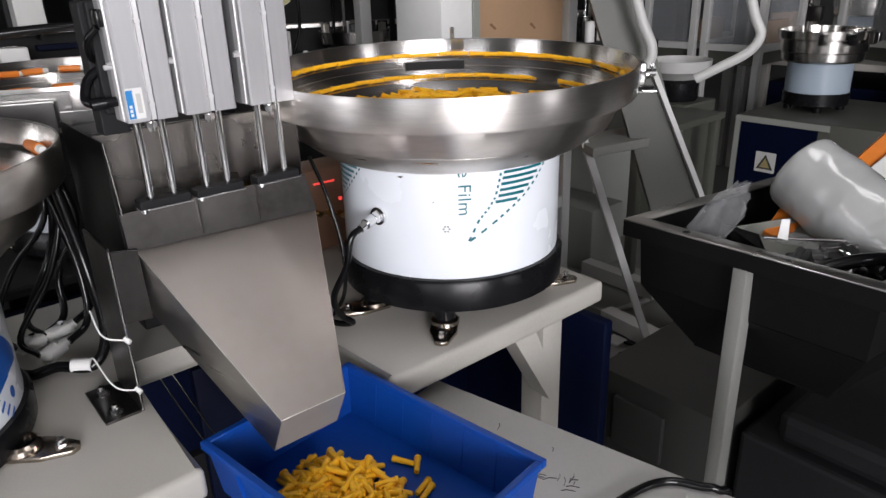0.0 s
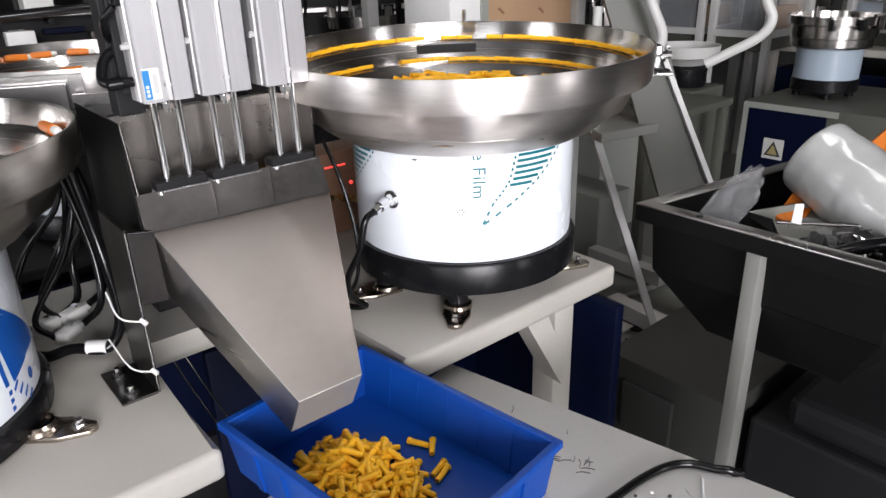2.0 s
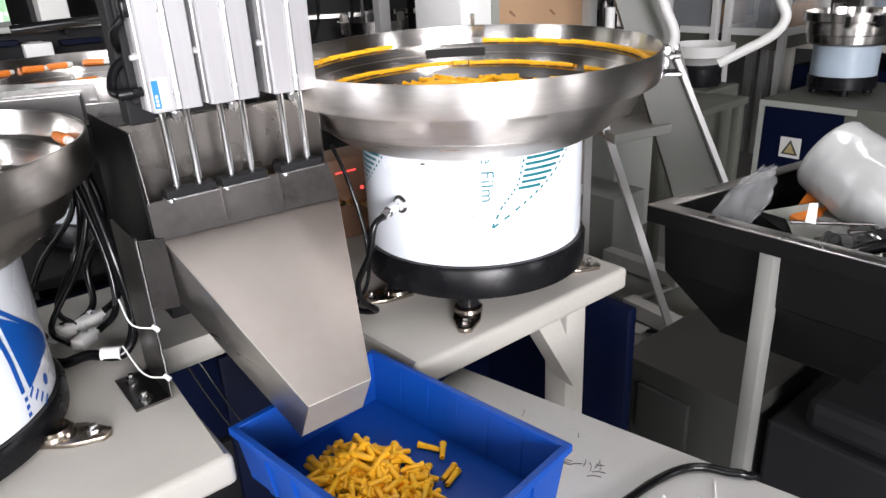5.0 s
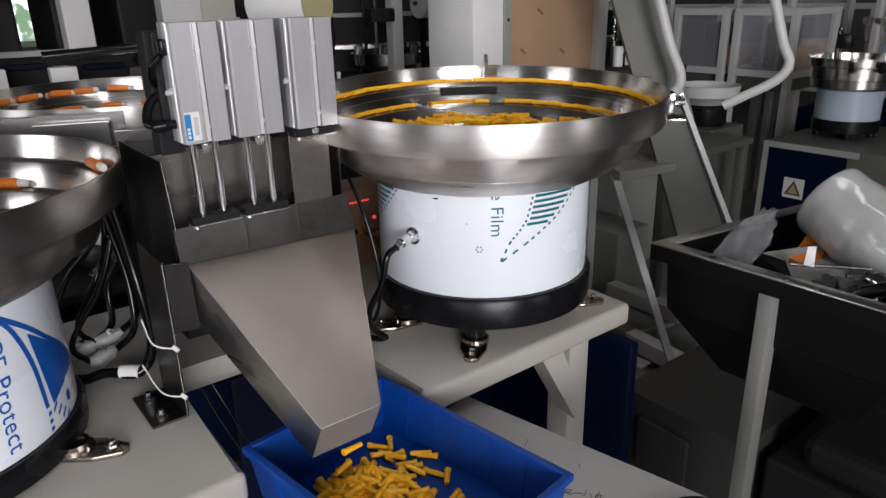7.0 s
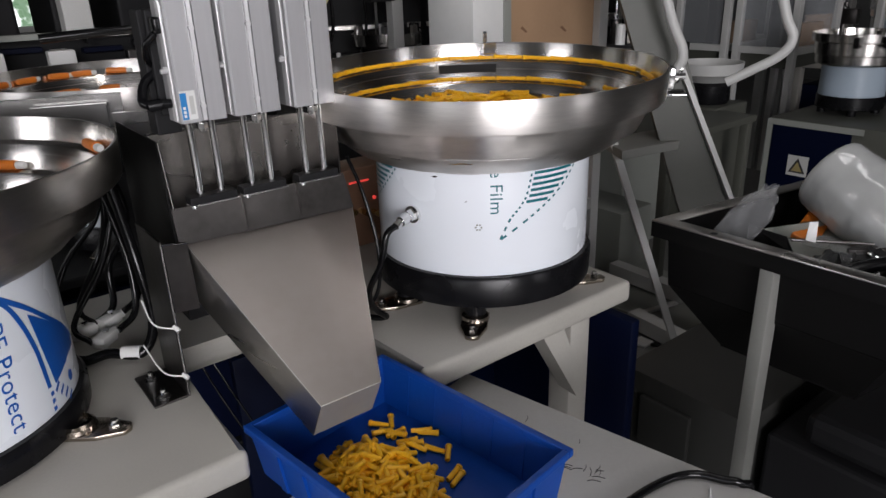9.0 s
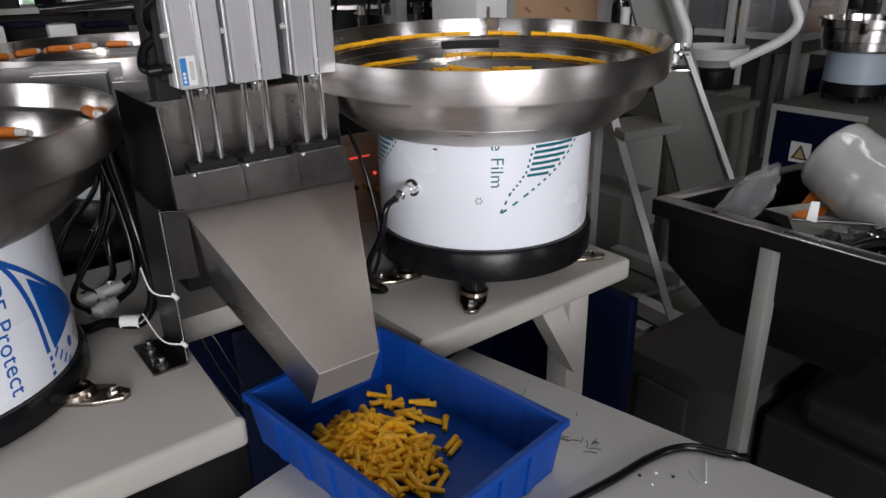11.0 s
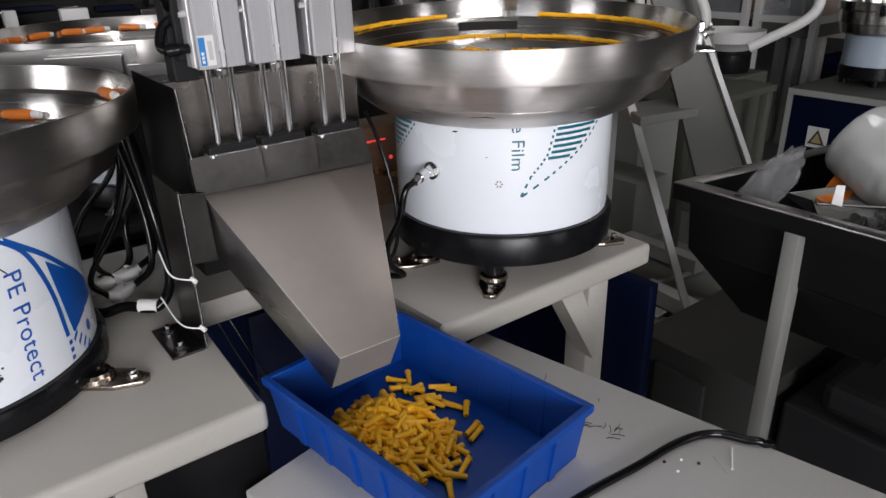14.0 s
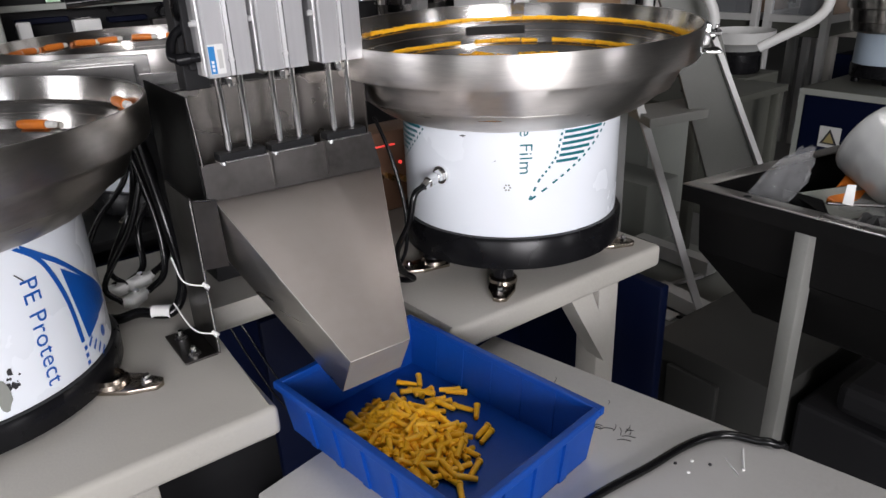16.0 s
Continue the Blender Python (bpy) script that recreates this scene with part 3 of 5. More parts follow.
c = part("rim_clamp", clamp, CHROME, main, "chrome clamp on the rim", smooth=35)
c.matrix_basis = MAIN_TIP @ pose(0.286 * math.cos(radians(-46)), 0.286 * math.sin(radians(-46)), zz, 0, 0, -46 - 90)

LEFT = (0.074, 1.130)
left = bowl_feeder("bowl_feeder", (*LEFT, TABLE), "stainless bowl feeder with blue printed film and orange caps", "feeder", 0.002, feet=(-38, 60, 150, -130), ring=0.036, reach=0.186, wide=0.968, wall=SHADED_BOWL, band=SHADED_BOWL)
def blue_emblem(parent):
    """Blue leaf emblem: an outline, a filled blade, an eye and short bars."""
    def pl(pts):
        return flat_poly([(radians(a) * 0.1753, z) for a, z in pts])
    whole = bmesh.new()

    def put(bm):
        me = bpy.data.meshes.new("scrap")
        bm.to_mesh(me)
        bm.free()
        whole.from_mesh(me)
        bpy.data.meshes.remove(me)
    leftc = [(-58.0, 0.219), (-50.4, 0.1975), (-45.7, 0.1668), (-42.4, 0.1269), (-40.9, 0.0762)]
    def strip(line, da, dz):
        fine = smooth_path([(p[0], p[1] * 100, 0) for p in line], 4)
        for p, q in zip(fine, fine[1:]):
            put(pl([(p.x, p.y / 100), (q.x, q.y / 100), (q.x + da, q.y / 100 + dz), (p.x + da, p.y / 100 + dz)]))
    strip([(a - 2.0, z) for a, z in leftc], 2.1, 0.0)
    upper = [(-57.0, 0.221), (-50.4, 0.205), (-42.4, 0.1852), (-32.3, 0.1571), (-19.1, 0.1239), (-12.0, 0.10)]
    strip(upper, 0.0, -0.0075)
    def edge(line, z):
        for (a, p), (b, q) in zip(line, line[1:]):
            if q <= z <= p:
                return a + (b - a) * (p - z) / max(p - q, 1e-6)
        return line[-1][0]
    inner = [(-43.1, 0.1747), (-40.9, 0.1317), (-39.3, 0.100), (-38.2, 0.0752)]
    crest = [(-43.1, 0.1747), (-32.5, 0.1499), (-16.0, 0.1125), (-13.5, 0.088), (-24.0, 0.0879), (-30.5, 0.083), (-37.2, 0.0752)]
    levels = [0.1747 - 0.0995 * k / 20 for k in range(21)]
    for z, y in zip(levels, levels[1:]):
        a, b, c, d = edge(inner, z), edge(crest, z), edge(crest, y), edge(inner, y)
        for k in range(8):
            u, v = k / 8, (k + 1) / 8
            put(pl([(a + (b - a) * u, z), (a + (b - a) * v, z), (d + (c - d) * v, y), (d + (c - d) * u, y)]))
    put(pl([(-26.5 + 2.0 * math.cos(k), 0.0655 + 0.0075 * math.sin(k)) for k in [j * 0.5236 for j in range(12)]]))
    for k in range(4):
        a, z = -36.2 + 2.5 * k, 0.0740 - 0.0085 * k
        put(pl([(a - 3.2, z - 0.006), (a, z + 0.002), (a + 0.4, z - 0.002), (a - 2.8, z - 0.0105)]))
    for k in range(3):
        a, z = -41.4 - 0.2 * k, 0.0673 - 0.0098 * k
        put(pl([(a - 0.9, z - 0.003), (a + 0.9, z - 0.002), (a + 0.9, z + 0.003), (a - 0.9, z + 0.003)]))
    drum_print(parent, whole, BLUE_PRINT, -1.0, -0.002, "blue printed leaf emblem")


blue_emblem(left)
drum_print(left, lettering("PE Protect", 0.0288, -91, 1.05), BLUE_PRINT, -61.6, 0.182, "blue printed letters")
for k in range(14):
    rnd = random.Random(50 + k)
    a, z, s = -74 + rnd.gauss(0, 1.6), 0.074 + rnd.gauss(0, 0.007), rnd.uniform(0.001, 0.0045)
    bm = flat_poly([(s * math.cos(j * 0.9) * rnd.uniform(0.5, 1), s * 1.3 * math.sin(j * 0.9) * rnd.uniform(0.5, 1)) for j in range(7)])
    drum_print(left, bm, INK, a, z, "black smudge")
rnd = random.Random(9)
blot = [(0.0085 * math.cos(j * 0.449) * rnd.uniform(0.75, 1.1), 0.021 * math.sin(j * 0.449) * rnd.uniform(0.8, 1.1)) for j in range(14)]
drum_print(left, flat_poly(blot, 0.0009), GREY_PAINT, -77.5, 0.068, "grey rubbed patch")
drum_print(left, flat_poly([(-0.004, 0.004), (0.004, -0.006), (0.005, -0.005), (-0.003, 0.005)]), INK, -61.5, 0.186)
# back feeder at table height, on an added pedestal that keeps this corner black
BACK = (0.53, 1.77)
pedestal = thing("feeder_pedestal", (0, 0, 0), "black pedestal added under the feeder behind the chute", "pedestal")
part("body", block(0.30, 0.76, 1.61, 1.95, 0.0, 0.779, 0.004), BLACK_PAINT, pedestal)
part("top_plate", block(0.28, 0.77, 1.55, 1.96, 0.7795, TABLE - 0.0005, 0.004), BLACK_PAINT, pedestal)
back = bowl_feeder("bowl_feeder", (*BACK, TABLE), "stainless bowl feeder with orange caps behind the chute", "feeder", 0.004)


# orange caps in the two bowls
def orange_cap():
    t = thing("orange_tube", (0, 0, 0), "orange plastic tube with a white tip", "tube", "orange tubes in the bowls")
    part("body", lathe([(0, -0.026), (0.0055, -0.026), (0.0070, -0.018), (0.0070, 0.018), (0, 0.018)], 14), ORANGE, t, smooth=40)
    part("tip", lathe([(0, 0.0185), (0.0054, 0.0185), (0.0054, 0.029), (0.0042, 0.031), (0, 0.031)], 14), WHITE_PLASTIC, t, "white tip", smooth=40)
    return t


def lying(cx, cy, r, ang, z, tilt=0.0, yaw=0.0):
    """The pose of a long piece that lies along a ring."""
    a = radians(ang)
    return pose(cx + r * math.cos(a), cy + r * math.sin(a), z, 90 + tilt, 0, ang + yaw)


zb = TABLE + 0.004 + 0.215
first = orange_cap()
first.matrix_basis = lying(*BACK, 0.2675, 60, zb + 0.1025)
for k in range(1, 24):
    copy_thing(first, lying(*BACK, 0.2675, 60 + 15 * k + (k % 3) * 2, zb + 0.1025, 3 * (k % 2)))
for k in range(20):
    copy_thing(first, lying(*BACK, 0.247, 40 + 18 * k + (k % 4) * 3, zb + 0.0655, 3 * (k % 2)))
rnd = random.Random(4)
zl = TABLE + 0.002 + 0.215
for k in range(9):
    copy_thing(first, lying(*LEFT, 0.2585 if k % 2 else 0.2385, -35 + 40 * k, zl + (0.1025 if k % 2 else 0.0655)))
for k in range(22):
    a, r = rnd.uniform(0, 360), 0.195 * math.sqrt(rnd.random())
    copy_thing(first, pose(LEFT[0] + r * math.cos(radians(a)), LEFT[1] + r * math.sin(radians(a)), zl + 0.041 + 0.012 * (k % 2), 90 + rnd.uniform(-6, 6), 0, rnd.uniform(0, 360)))

# ---- counting head: chute, hood, gates, cylinders ----
chute = thing("discharge_chute", (0, 0, 0), "tapered stainless sheet chute over the blue bin", "chute")
UL, UR, BL, BR = (0.383, 1.014, 1.012), (0.630, 1.014, 1.004), (0.438, 0.787, 0.858), (0.519, 0.787, 0.857)
LL, LR = (0.436, 0.812, 0.806), (0.518, 0.812, 0.806)
LU, RU = (0.383, 1.060, 0.945), (0.630, 1.060, 0.940)
# One steel chute; top, side and lip tones differ with the light they catch.
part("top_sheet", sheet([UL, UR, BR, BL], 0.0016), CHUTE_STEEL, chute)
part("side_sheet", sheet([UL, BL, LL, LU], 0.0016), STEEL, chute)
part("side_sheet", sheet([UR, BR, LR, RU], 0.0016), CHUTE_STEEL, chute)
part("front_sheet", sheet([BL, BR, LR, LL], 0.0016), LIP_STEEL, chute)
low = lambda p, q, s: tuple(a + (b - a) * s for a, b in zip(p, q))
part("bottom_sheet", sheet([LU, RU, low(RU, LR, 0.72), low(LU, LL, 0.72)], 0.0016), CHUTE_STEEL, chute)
fold = bmesh.new()
for a, b in ((UL, BL), (BL, BR), (UR, BR), (BL, LL)):
    rod(a, b, 0.0008, 8, fold)
part("folded_edge", fold, STEEL, chute, "bright folded sheet edge")

hood = thing("gate_housing", (0, 0, 0), "folded stainless housing behind the three gates", "housing")
HX0, HX1 = 0.376, 0.616
# One stainless sheet; front and sides coloured darker for the dark they reflect.
part("back_sheet", sheet([(HX0, 1.062, 0.99), (HX1, 1.062, 0.99), (HX1, 1.062, 1.138), (HX0, 1.062, 1.138)], 0.002), HOOD_STEEL, hood)
part("side_sheet", sheet([(HX0, 1.014, 0.99), (HX0, 1.20, 0.99), (HX0, 1.20, 1.138), (HX0 - 0.002, 1.014, 1.138)], 0.002), SHADED_STEEL, hood)
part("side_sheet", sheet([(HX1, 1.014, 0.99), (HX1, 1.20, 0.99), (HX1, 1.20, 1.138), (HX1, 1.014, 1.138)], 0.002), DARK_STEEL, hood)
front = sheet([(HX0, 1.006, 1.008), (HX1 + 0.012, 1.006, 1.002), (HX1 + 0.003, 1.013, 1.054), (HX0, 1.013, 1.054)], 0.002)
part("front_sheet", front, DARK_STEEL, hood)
for x in (0.4665, 0.545):
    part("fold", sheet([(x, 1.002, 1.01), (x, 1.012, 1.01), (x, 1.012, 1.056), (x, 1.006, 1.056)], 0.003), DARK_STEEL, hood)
edges = bmesh.new()
rod((HX0 - 0.001, 1.013, 1.138), (0.3815, 1.013, 1.012), 0.0014, 8, edges)
rod((HX0, 1.062, 1.139), (HX1, 1.062, 1.139), 0.0015, 8, edges)
part("folded_edge", edges, GUIDE_STEEL, hood)
part("feed_channel", block(0.42, 0.61, 1.066, 1.38, 1.03, 1.10, 0.002), BLACK_PAINT, hood, "dark feed channel behind the gates")
part("foot", block(0.43, 0.60, 1.22, 1.37, TABLE + 0.0005, 1.03, 0.003), BLACK_PAINT, hood)

bracket = thing("support_bracket", (0, 0, 0), "bent steel sheet bracket bolted to the table", "bracket")
part("upright", sheet([(0.353, 1.002, TABLE + 0.003), (0.353, 1.10, TABLE + 0.003), (0.353, 1.10, 1.02), (0.353, 1.002, 1.02)], 0.003), DARK_STEEL, bracket)
part("front_flange", sheet([(0.3545, 1.000, 0.925), (0.386, 1.000, 0.922), (0.384, 1.000, 1.012), (0.3545, 1.000, 1.017)], 0.0025), DARK_STEEL, bracket)
part("foot_flange", block(0.308, 0.3515, 1.002, 1.095, TABLE + 0.0003, TABLE + 0.0035, 0.001), DARK_STEEL, bracket)
e2 = bmesh.new()
rod((0.353, 1.0005, TABLE + 0.003), (0.353, 1.0005, 1.018), 0.0015, 8, e2)
rod((0.3545, 0.999, 1.017), (0.384, 0.999, 1.012), 0.0012, 8, e2)
part("bright_edge", e2, GUIDE_STEEL, bracket)
for y in (1.018, 1.073):
    b = bmesh.new()
    rod((0.325, y, TABLE + 0.0035), (0.325, y, TABLE + 0.005), 0.009, 20, b)
    rod((0.325, y, TABLE + 0.005), (0.325, y, TABLE + 0.0105), 0.0065, 6, b)
    rod((0.325, y, TABLE + 0.0105), (0.325, y, TABLE + 0.016), 0.0035, 10, b)
    part("bolt", b, CHROME, bracket, "bright hex bolt", smooth=35)
for z, p in ((0.915, (0.328, 1.045)), (0.845, (0.322, 1.06))):
    tie = tube([(0.352, 0.9995, z - 0.012), (0.33, 1.015, z - 0.004), (p[0], p[1], z + 0.02)], 0.0011, 6)
    rod((0.354, 0.996, z - 0.014), (0.350, 1.003, z - 0.009), 0.0032, 8, tie)
    tagged(part("cable_tie", tie, WHITE_PLASTIC, None, smooth=50), "white nylon cable tie round the bracket", "cable tie", "cable ties")


def cylinder_unit(x0, x1, label):
    """An aluminium twin-rod air cylinder, seen with its slots and screws."""
    u = thing("air_cylinder", ((x0 + x1) / 2, 0.985, 1.160), label, "air cylinder", "gate cylinders")
    h, w = 0.135, (x1 - x0) / 2
    bm = bmesh.new()
    g = 0.0035
    prism([(-w, -0.001), (-w + 0.002, -0.003), (-g - 0.001, -0.003), (-g, 0.002), (g, 0.002), (g + 0.001, -0.003), (w - 0.002, -0.003), (w, -0.001), (w, 0.010), (w - 0.004, 0.0115), (w - 0.004, 0.0165), (w, 0.018), (w, 0.040), (-w, 0.040), (-w, 0.018), (-w + 0.004, 0.0165), (-w + 0.004, 0.0115), (-w, 0.010)], 0.0, h, bm=bm)
    part("body", bm, ALU, u, "brushed aluminium cylinder body")
    part("slot_strip", block(-0.0016, 0.0030, -0.0025, 0.0019, 0.001, h - 0.001), SLOT_ALU, u, "pale slot strip")
    # Widened pale strip stands in for the light falling on this side.
    part("slot_strip", block(-w - 0.0016, -w + 0.0034, 0.0085, 0.0195, 0.001, h - 0.001), SLOT_ALU, u, "pale slot strip")
    for z, side in ((0.018, 0), (0.105, 0), (0.060, 1)):
        s = bmesh.new()
        if side:
            rod((-w - 0.006, 0.014, z), (-w - 0.0006, 0.014, z), 0.0038, 12, s)
            rod((-w - 0.012, 0.004, z), (-w - 0.004, 0.004, z), 0.0028, 8, s)
        else:
            rod((0.0, -0.0052, z), (0.0, 0.0004, z), 0.0032, 12, s)
        part("screw", s, SLOT_ALU, u, smooth=35)
    nut = rod((0.0, 0.012, -0.014), (0.0, 0.012, 0.0), 0.0042, 12)
    rod((0.0, 0.012, -0.010), (0.0, 0.012, -0.004), 0.0068, 6, nut)
    part("piston_nut", nut, CHROME, u, "chrome piston nut", smooth=35)
    return u


XS = [(0.398, 0.453), (0.463, 0.523), (0.542, 0.601)]
cyl = [cylinder_unit(a, b, "aluminium twin-rod air cylinder over a gate") for a, b in XS]
lab = part("sticker", sheet([(-0.026, -0.0035, 0.004), (-0.008, -0.0035, 0.004), (-0.008, -0.0035, 0.037), (-0.026, -0.0035, 0.037)], 0.0006), WHITE_PLASTIC, cyl[0], "white and blue maker's sticker")
part("sticker_band", sheet([(-0.0258, -0.0040, 0.0045), (-0.0185, -0.0040, 0.0045), (-0.0185, -0.0040, 0.035), (-0.0258, -0.0040, 0.035)], 0.0004), LABEL_BLUE, lab, "blue band")
for k in range(3):
    part("sticker_bar", block(-0.0240, -0.0210, -0.0046, -0.0042, 0.007 + 0.0045 * k, 0.0102 + 0.0045 * k), WHITE_PLASTIC, lab)
part("sticker_print", block(-0.0155, -0.0105, -0.0042, -0.0039, 0.010, 0.031), PALE, lab)
fit_ = bmesh.new()
rod((-0.0275, 0.02, 0.022), (-0.040, 0.02, 0.022), 0.0055, 14, fit_)
rod((-0.040, 0.02, 0.022), (-0.054, 0.023, 0.021), 0.0070, 14, fit_)
tube([(-0.052, 0.024, 0.021), (-0.056, 0.036, 0.026), (-0.045, 0.052, 0.045), (-0.022, 0.056, 0.058)], 0.0055, 10, 6, fit_)
part("air_fitting", fit_, BLACK, cyl[0], "black air fitting", smooth=40)
f2 = bmesh.new()
block(-0.036, -0.028, 0.01, 0.03, 0.100, 0.118, 0.002, bm=f2)
tube([(-0.034, 0.02, 0.10), (-0.044, 0.03, 0.085), (-0.036, 0.05, 0.065), (-0.01, 0.06, 0.06)], 0.004, 8, 6, f2)
part("air_hose", f2, CABLE, cyl[0], "black air hose", smooth=50)
for u, x in ((cyl[1], 0.036), (cyl[2], 0.034)):
    bm = block(x - 0.006, x + 0.004, 0.022, 0.036, 0.03, 0.07, 0.002)
    tube([(x, 0.03, 0.04), (x + 0.012, 0.045, 0.03), (x + 0.006, 0.07, 0.02)], 0.004, 8, 6, bm)
    part("air_fitting", bm, BLACK, u, smooth=40)
# added beam that carries the cylinders, black to match the dark behind them
beam = thing("cylinder_beam", (0.5, 1.04, 0), "steel beam that carries the three air cylinders", "beam")
part("plate", block(-0.11, 0.115, -0.013, -0.003, 1.165, 1.285, 0.002), BLACK_PAINT, beam)
part("post", block(-0.115, -0.085, 0.0, 0.03, 1.14, 1.285, 0.002), BLACK_PAINT, beam)
part("post", block(0.086, 0.114, 0.0, 0.03, 1.139, 1.285, 0.002), BLACK_PAINT, beam)

gates = []
for a, b in XS:
    g = thing("sliding_gate", ((a + b) / 2, 1.003, 1.058), "sliding steel gate with a black bar on two chrome rods", "gate", "three gates")
    part("bar", block(-0.030, 0.030, -0.010, 0.010, 0.0, 0.010, 0.0012), BLACK_PAINT, g, "black bar")
    part("plate", sheet([(-0.029, 0.0125, -0.128), (0.029, 0.0125, -0.128), (0.029, 0.0125, 0.006), (-0.029, 0.0125, 0.006)], 0.002), HOOD_STEEL, g, "flat steel gate plate")
    for x in (-0.0135, 0.0135):
        part("rod", rod((x, 0.0, 0.010), (x, 0.0, 0.122), 0.0045, 16), CHROME, g, "chrome rod", smooth=40)
    lip = bmesh.new()
    rod((-0.031, -0.012, 0.0), (0.031, -0.012, 0.0), 0.0012, 6, lip)
    rod((-0.026, -0.011, -0.003), (-0.026, -0.011, 0.001), 0.003, 8, lip)
    part("lip", lip, ALU_BRIGHT, g)
    gates.append(g)

# ---- cables and fittings by the left feeder ----
for k, (x, y, z) in enumerate(((0.284, 1.275, TABLE + 0.02), (0.325, 1.283, TABLE + 0.022), (0.306, 1.235, TABLE + 0.016))):
    v = thing("air_connector", (x, y, z - 0.016), "white plastic valve connector on black hoses", "connector", "valve connectors", rz=20 + 12 * k)
    part("body", block(-0.020, 0.018, -0.010, 0.010, 0.0, 0.018, 0.003), WHITE_PLASTIC, v, smooth=40)
    part("screw", rod((0.004, 0, 0.018), (0.004, 0, 0.022), 0.005, 12), CHROME, v, smooth=40)
    part("collar", rod((0.018, 0, 0.009), (0.026, 0, 0.009), 0.007, 12), WHITE_PLASTIC, v, smooth=40)
    tagged(part("hose", tube([(x + 0.022, y + 0.012, z - 0.006), (x + 0.055, y + 0.03, z + 0.01), (x + 0.065, y + 0.05, z + 0.07), (0.384 - 0.010 * k, 1.30, 0.97), (0.372 - 0.012 * k, 1.31, 1.06)], 0.0055, 10), CABLE, None, smooth=60), "black air hose rising from the connectors", "hose", "black hoses")
    tagged(part("hose", tube([(x - 0.02, y - 0.006, z - 0.006), (x - 0.035, y + 0.02, z + 0.02), (x + 0.005 + 0.01 * k, y + 0.05, z + 0.09), (0.345 + 0.010 * k, 1.305, 0.985), (0.35 + 0.010 * k, 1.315, 1.07)], 0.0045, 10), CABLE, None, smooth=60), "black air hose rising from the connectors", "hose", "black hoses")
tagged(part("hose", tube([(0.245, 1.21, TABLE + 0.008), (0.267, 1.183, TABLE + 0.008), (0.296, 1.171, TABLE + 0.014), (0.335, 1.145, TABLE + 0.012), (0.362, 1.16, TABLE + 0.05), (0.364, 1.20, TABLE + 0.14), (0.352, 1.21, 1.06), (0.345, 1.22, 1.12)], 0.0075, 12), CABLE, None, smooth=60), "thick black hose tied to the bracket", "hose", "black hoses")
tagged(part("hose_sleeve", rod((0.312, 1.161, TABLE + 0.014), (0.334, 1.146, TABLE + 0.013), 0.010, 14), WHITE_PLASTIC, None, smooth=40), "white sleeve round the thick black hose", "sleeve")

# flat guide sheets of the feed line
guides = thing("guide_rail", (0.40, 1.44, -0.030), "stepped stainless guide sheets along the feed line", "guide rail", rz=-20)
for x0, x1, y, z0, z1 in ((-0.70, 0.045, 0.0, 1.12, 1.176), (-0.09, 0.022, -0.022, 1.105, 1.164), (0.03, 0.11, -0.03, 1.09, 1.148)):
    part("sheet", block(x0, x1, y - 0.0015, y + 0.0015, z0, z1), GUIDE_STEEL, guides)
    part("fold", block(x0, x1, y + 0.0015, y + 0.010, z1 - 0.003, z1), STEEL, guides)
part("carrier", block(-0.70, 0.05, 0.003, 0.013, 1.04, 1.11, 0.003), BLACK_PAINT, guides)
part("post", block(0.0, 0.03, 0.003, 0.013, TABLE + 0.0305, 1.04, 0.002), BLACK_PAINT, guides)

# controller with red lights behind the main drum
ctl = thing("feeder_controller", (0.85, 1.345, TABLE), "brown metal feeder controller with red lights", "controller")
part("case", block(-0.07, 0.09, -0.03, 0.05, 0.0005, 0.165, 0.004), material("brown_enamel", (0.20, 0.11, 0.07), 0.35, 0.3), ctl, smooth=40)
part("indicator", lathe([(0, 0), (0.0036, 0), (0.0036, 0.003), (0, 0.005)], 12), RED_GLOW, ctl, "glowing red light").matrix_basis = pose(0.005, -0.031, 0.099, 90, 0, 0)
part("display", block(-0.05, -0.005, -0.032, -0.03, 0.136, 0.139), RED_GLOW, ctl, "red digits display")
for k in range(3):
    part("brass_knob", rod((-0.055 + 0.028 * k, -0.03, 0.085 - 0.008 * k), (-0.055 + 0.028 * k, -0.056, 0.085 - 0.008 * k), 0.006, 12), BRASS, ctl, smooth=40)

# ---- waste hopper beside the table ----
hop = thing("steel_hopper", (1.16, 0.867, 0), "stainless waste hopper with a flat rim on pale legs", "hopper")
W, L, RZ, WB = 0.45, 0.43, 0.89, 0.765
rim, skirt = bmesh.new(), bmesh.new()
for x0, x1, y0, y1 in ((0, 0.030, -L, 0), (W - 0.030, W, -L, 0), (0.030, W - 0.030, -0.030, 0), (0.030, W - 0.030, -L, -L + 0.030)):
    block(x0, x1, y0, y1, RZ - 0.003, RZ, 0.001, bm=rim)
for x0, x1, y0, y1 in ((0.0005, 0.004, -L + 0.0005, -0.0005), (W - 0.004, W - 0.0005, -L + 0.0005, -0.0005), (0.004, W - 0.004, -0.004, -0.0005), (0.004, W - 0.004, -L + 0.0005, -L + 0.004)):
    block(x0, x1, y0, y1, RZ - 0.031, RZ - 0.0032, bm=skirt)
# Rim top keeps bright steel; skirt and walls are darkened like shaded steel.
part("rim", rim, STEEL, hop, "bright flat steel rim", smooth=40)
part("rim_skirt", skirt, SHADED_STEEL, hop, "folded steel rim edge darkened as if in shade")
A, B, C = 0.020, 0.026, 0.095


def ring(d, z):
    return [(d, -d, z), (W - d, -d, z), (W - d, -L + d, z), (d, -L + d, z)]


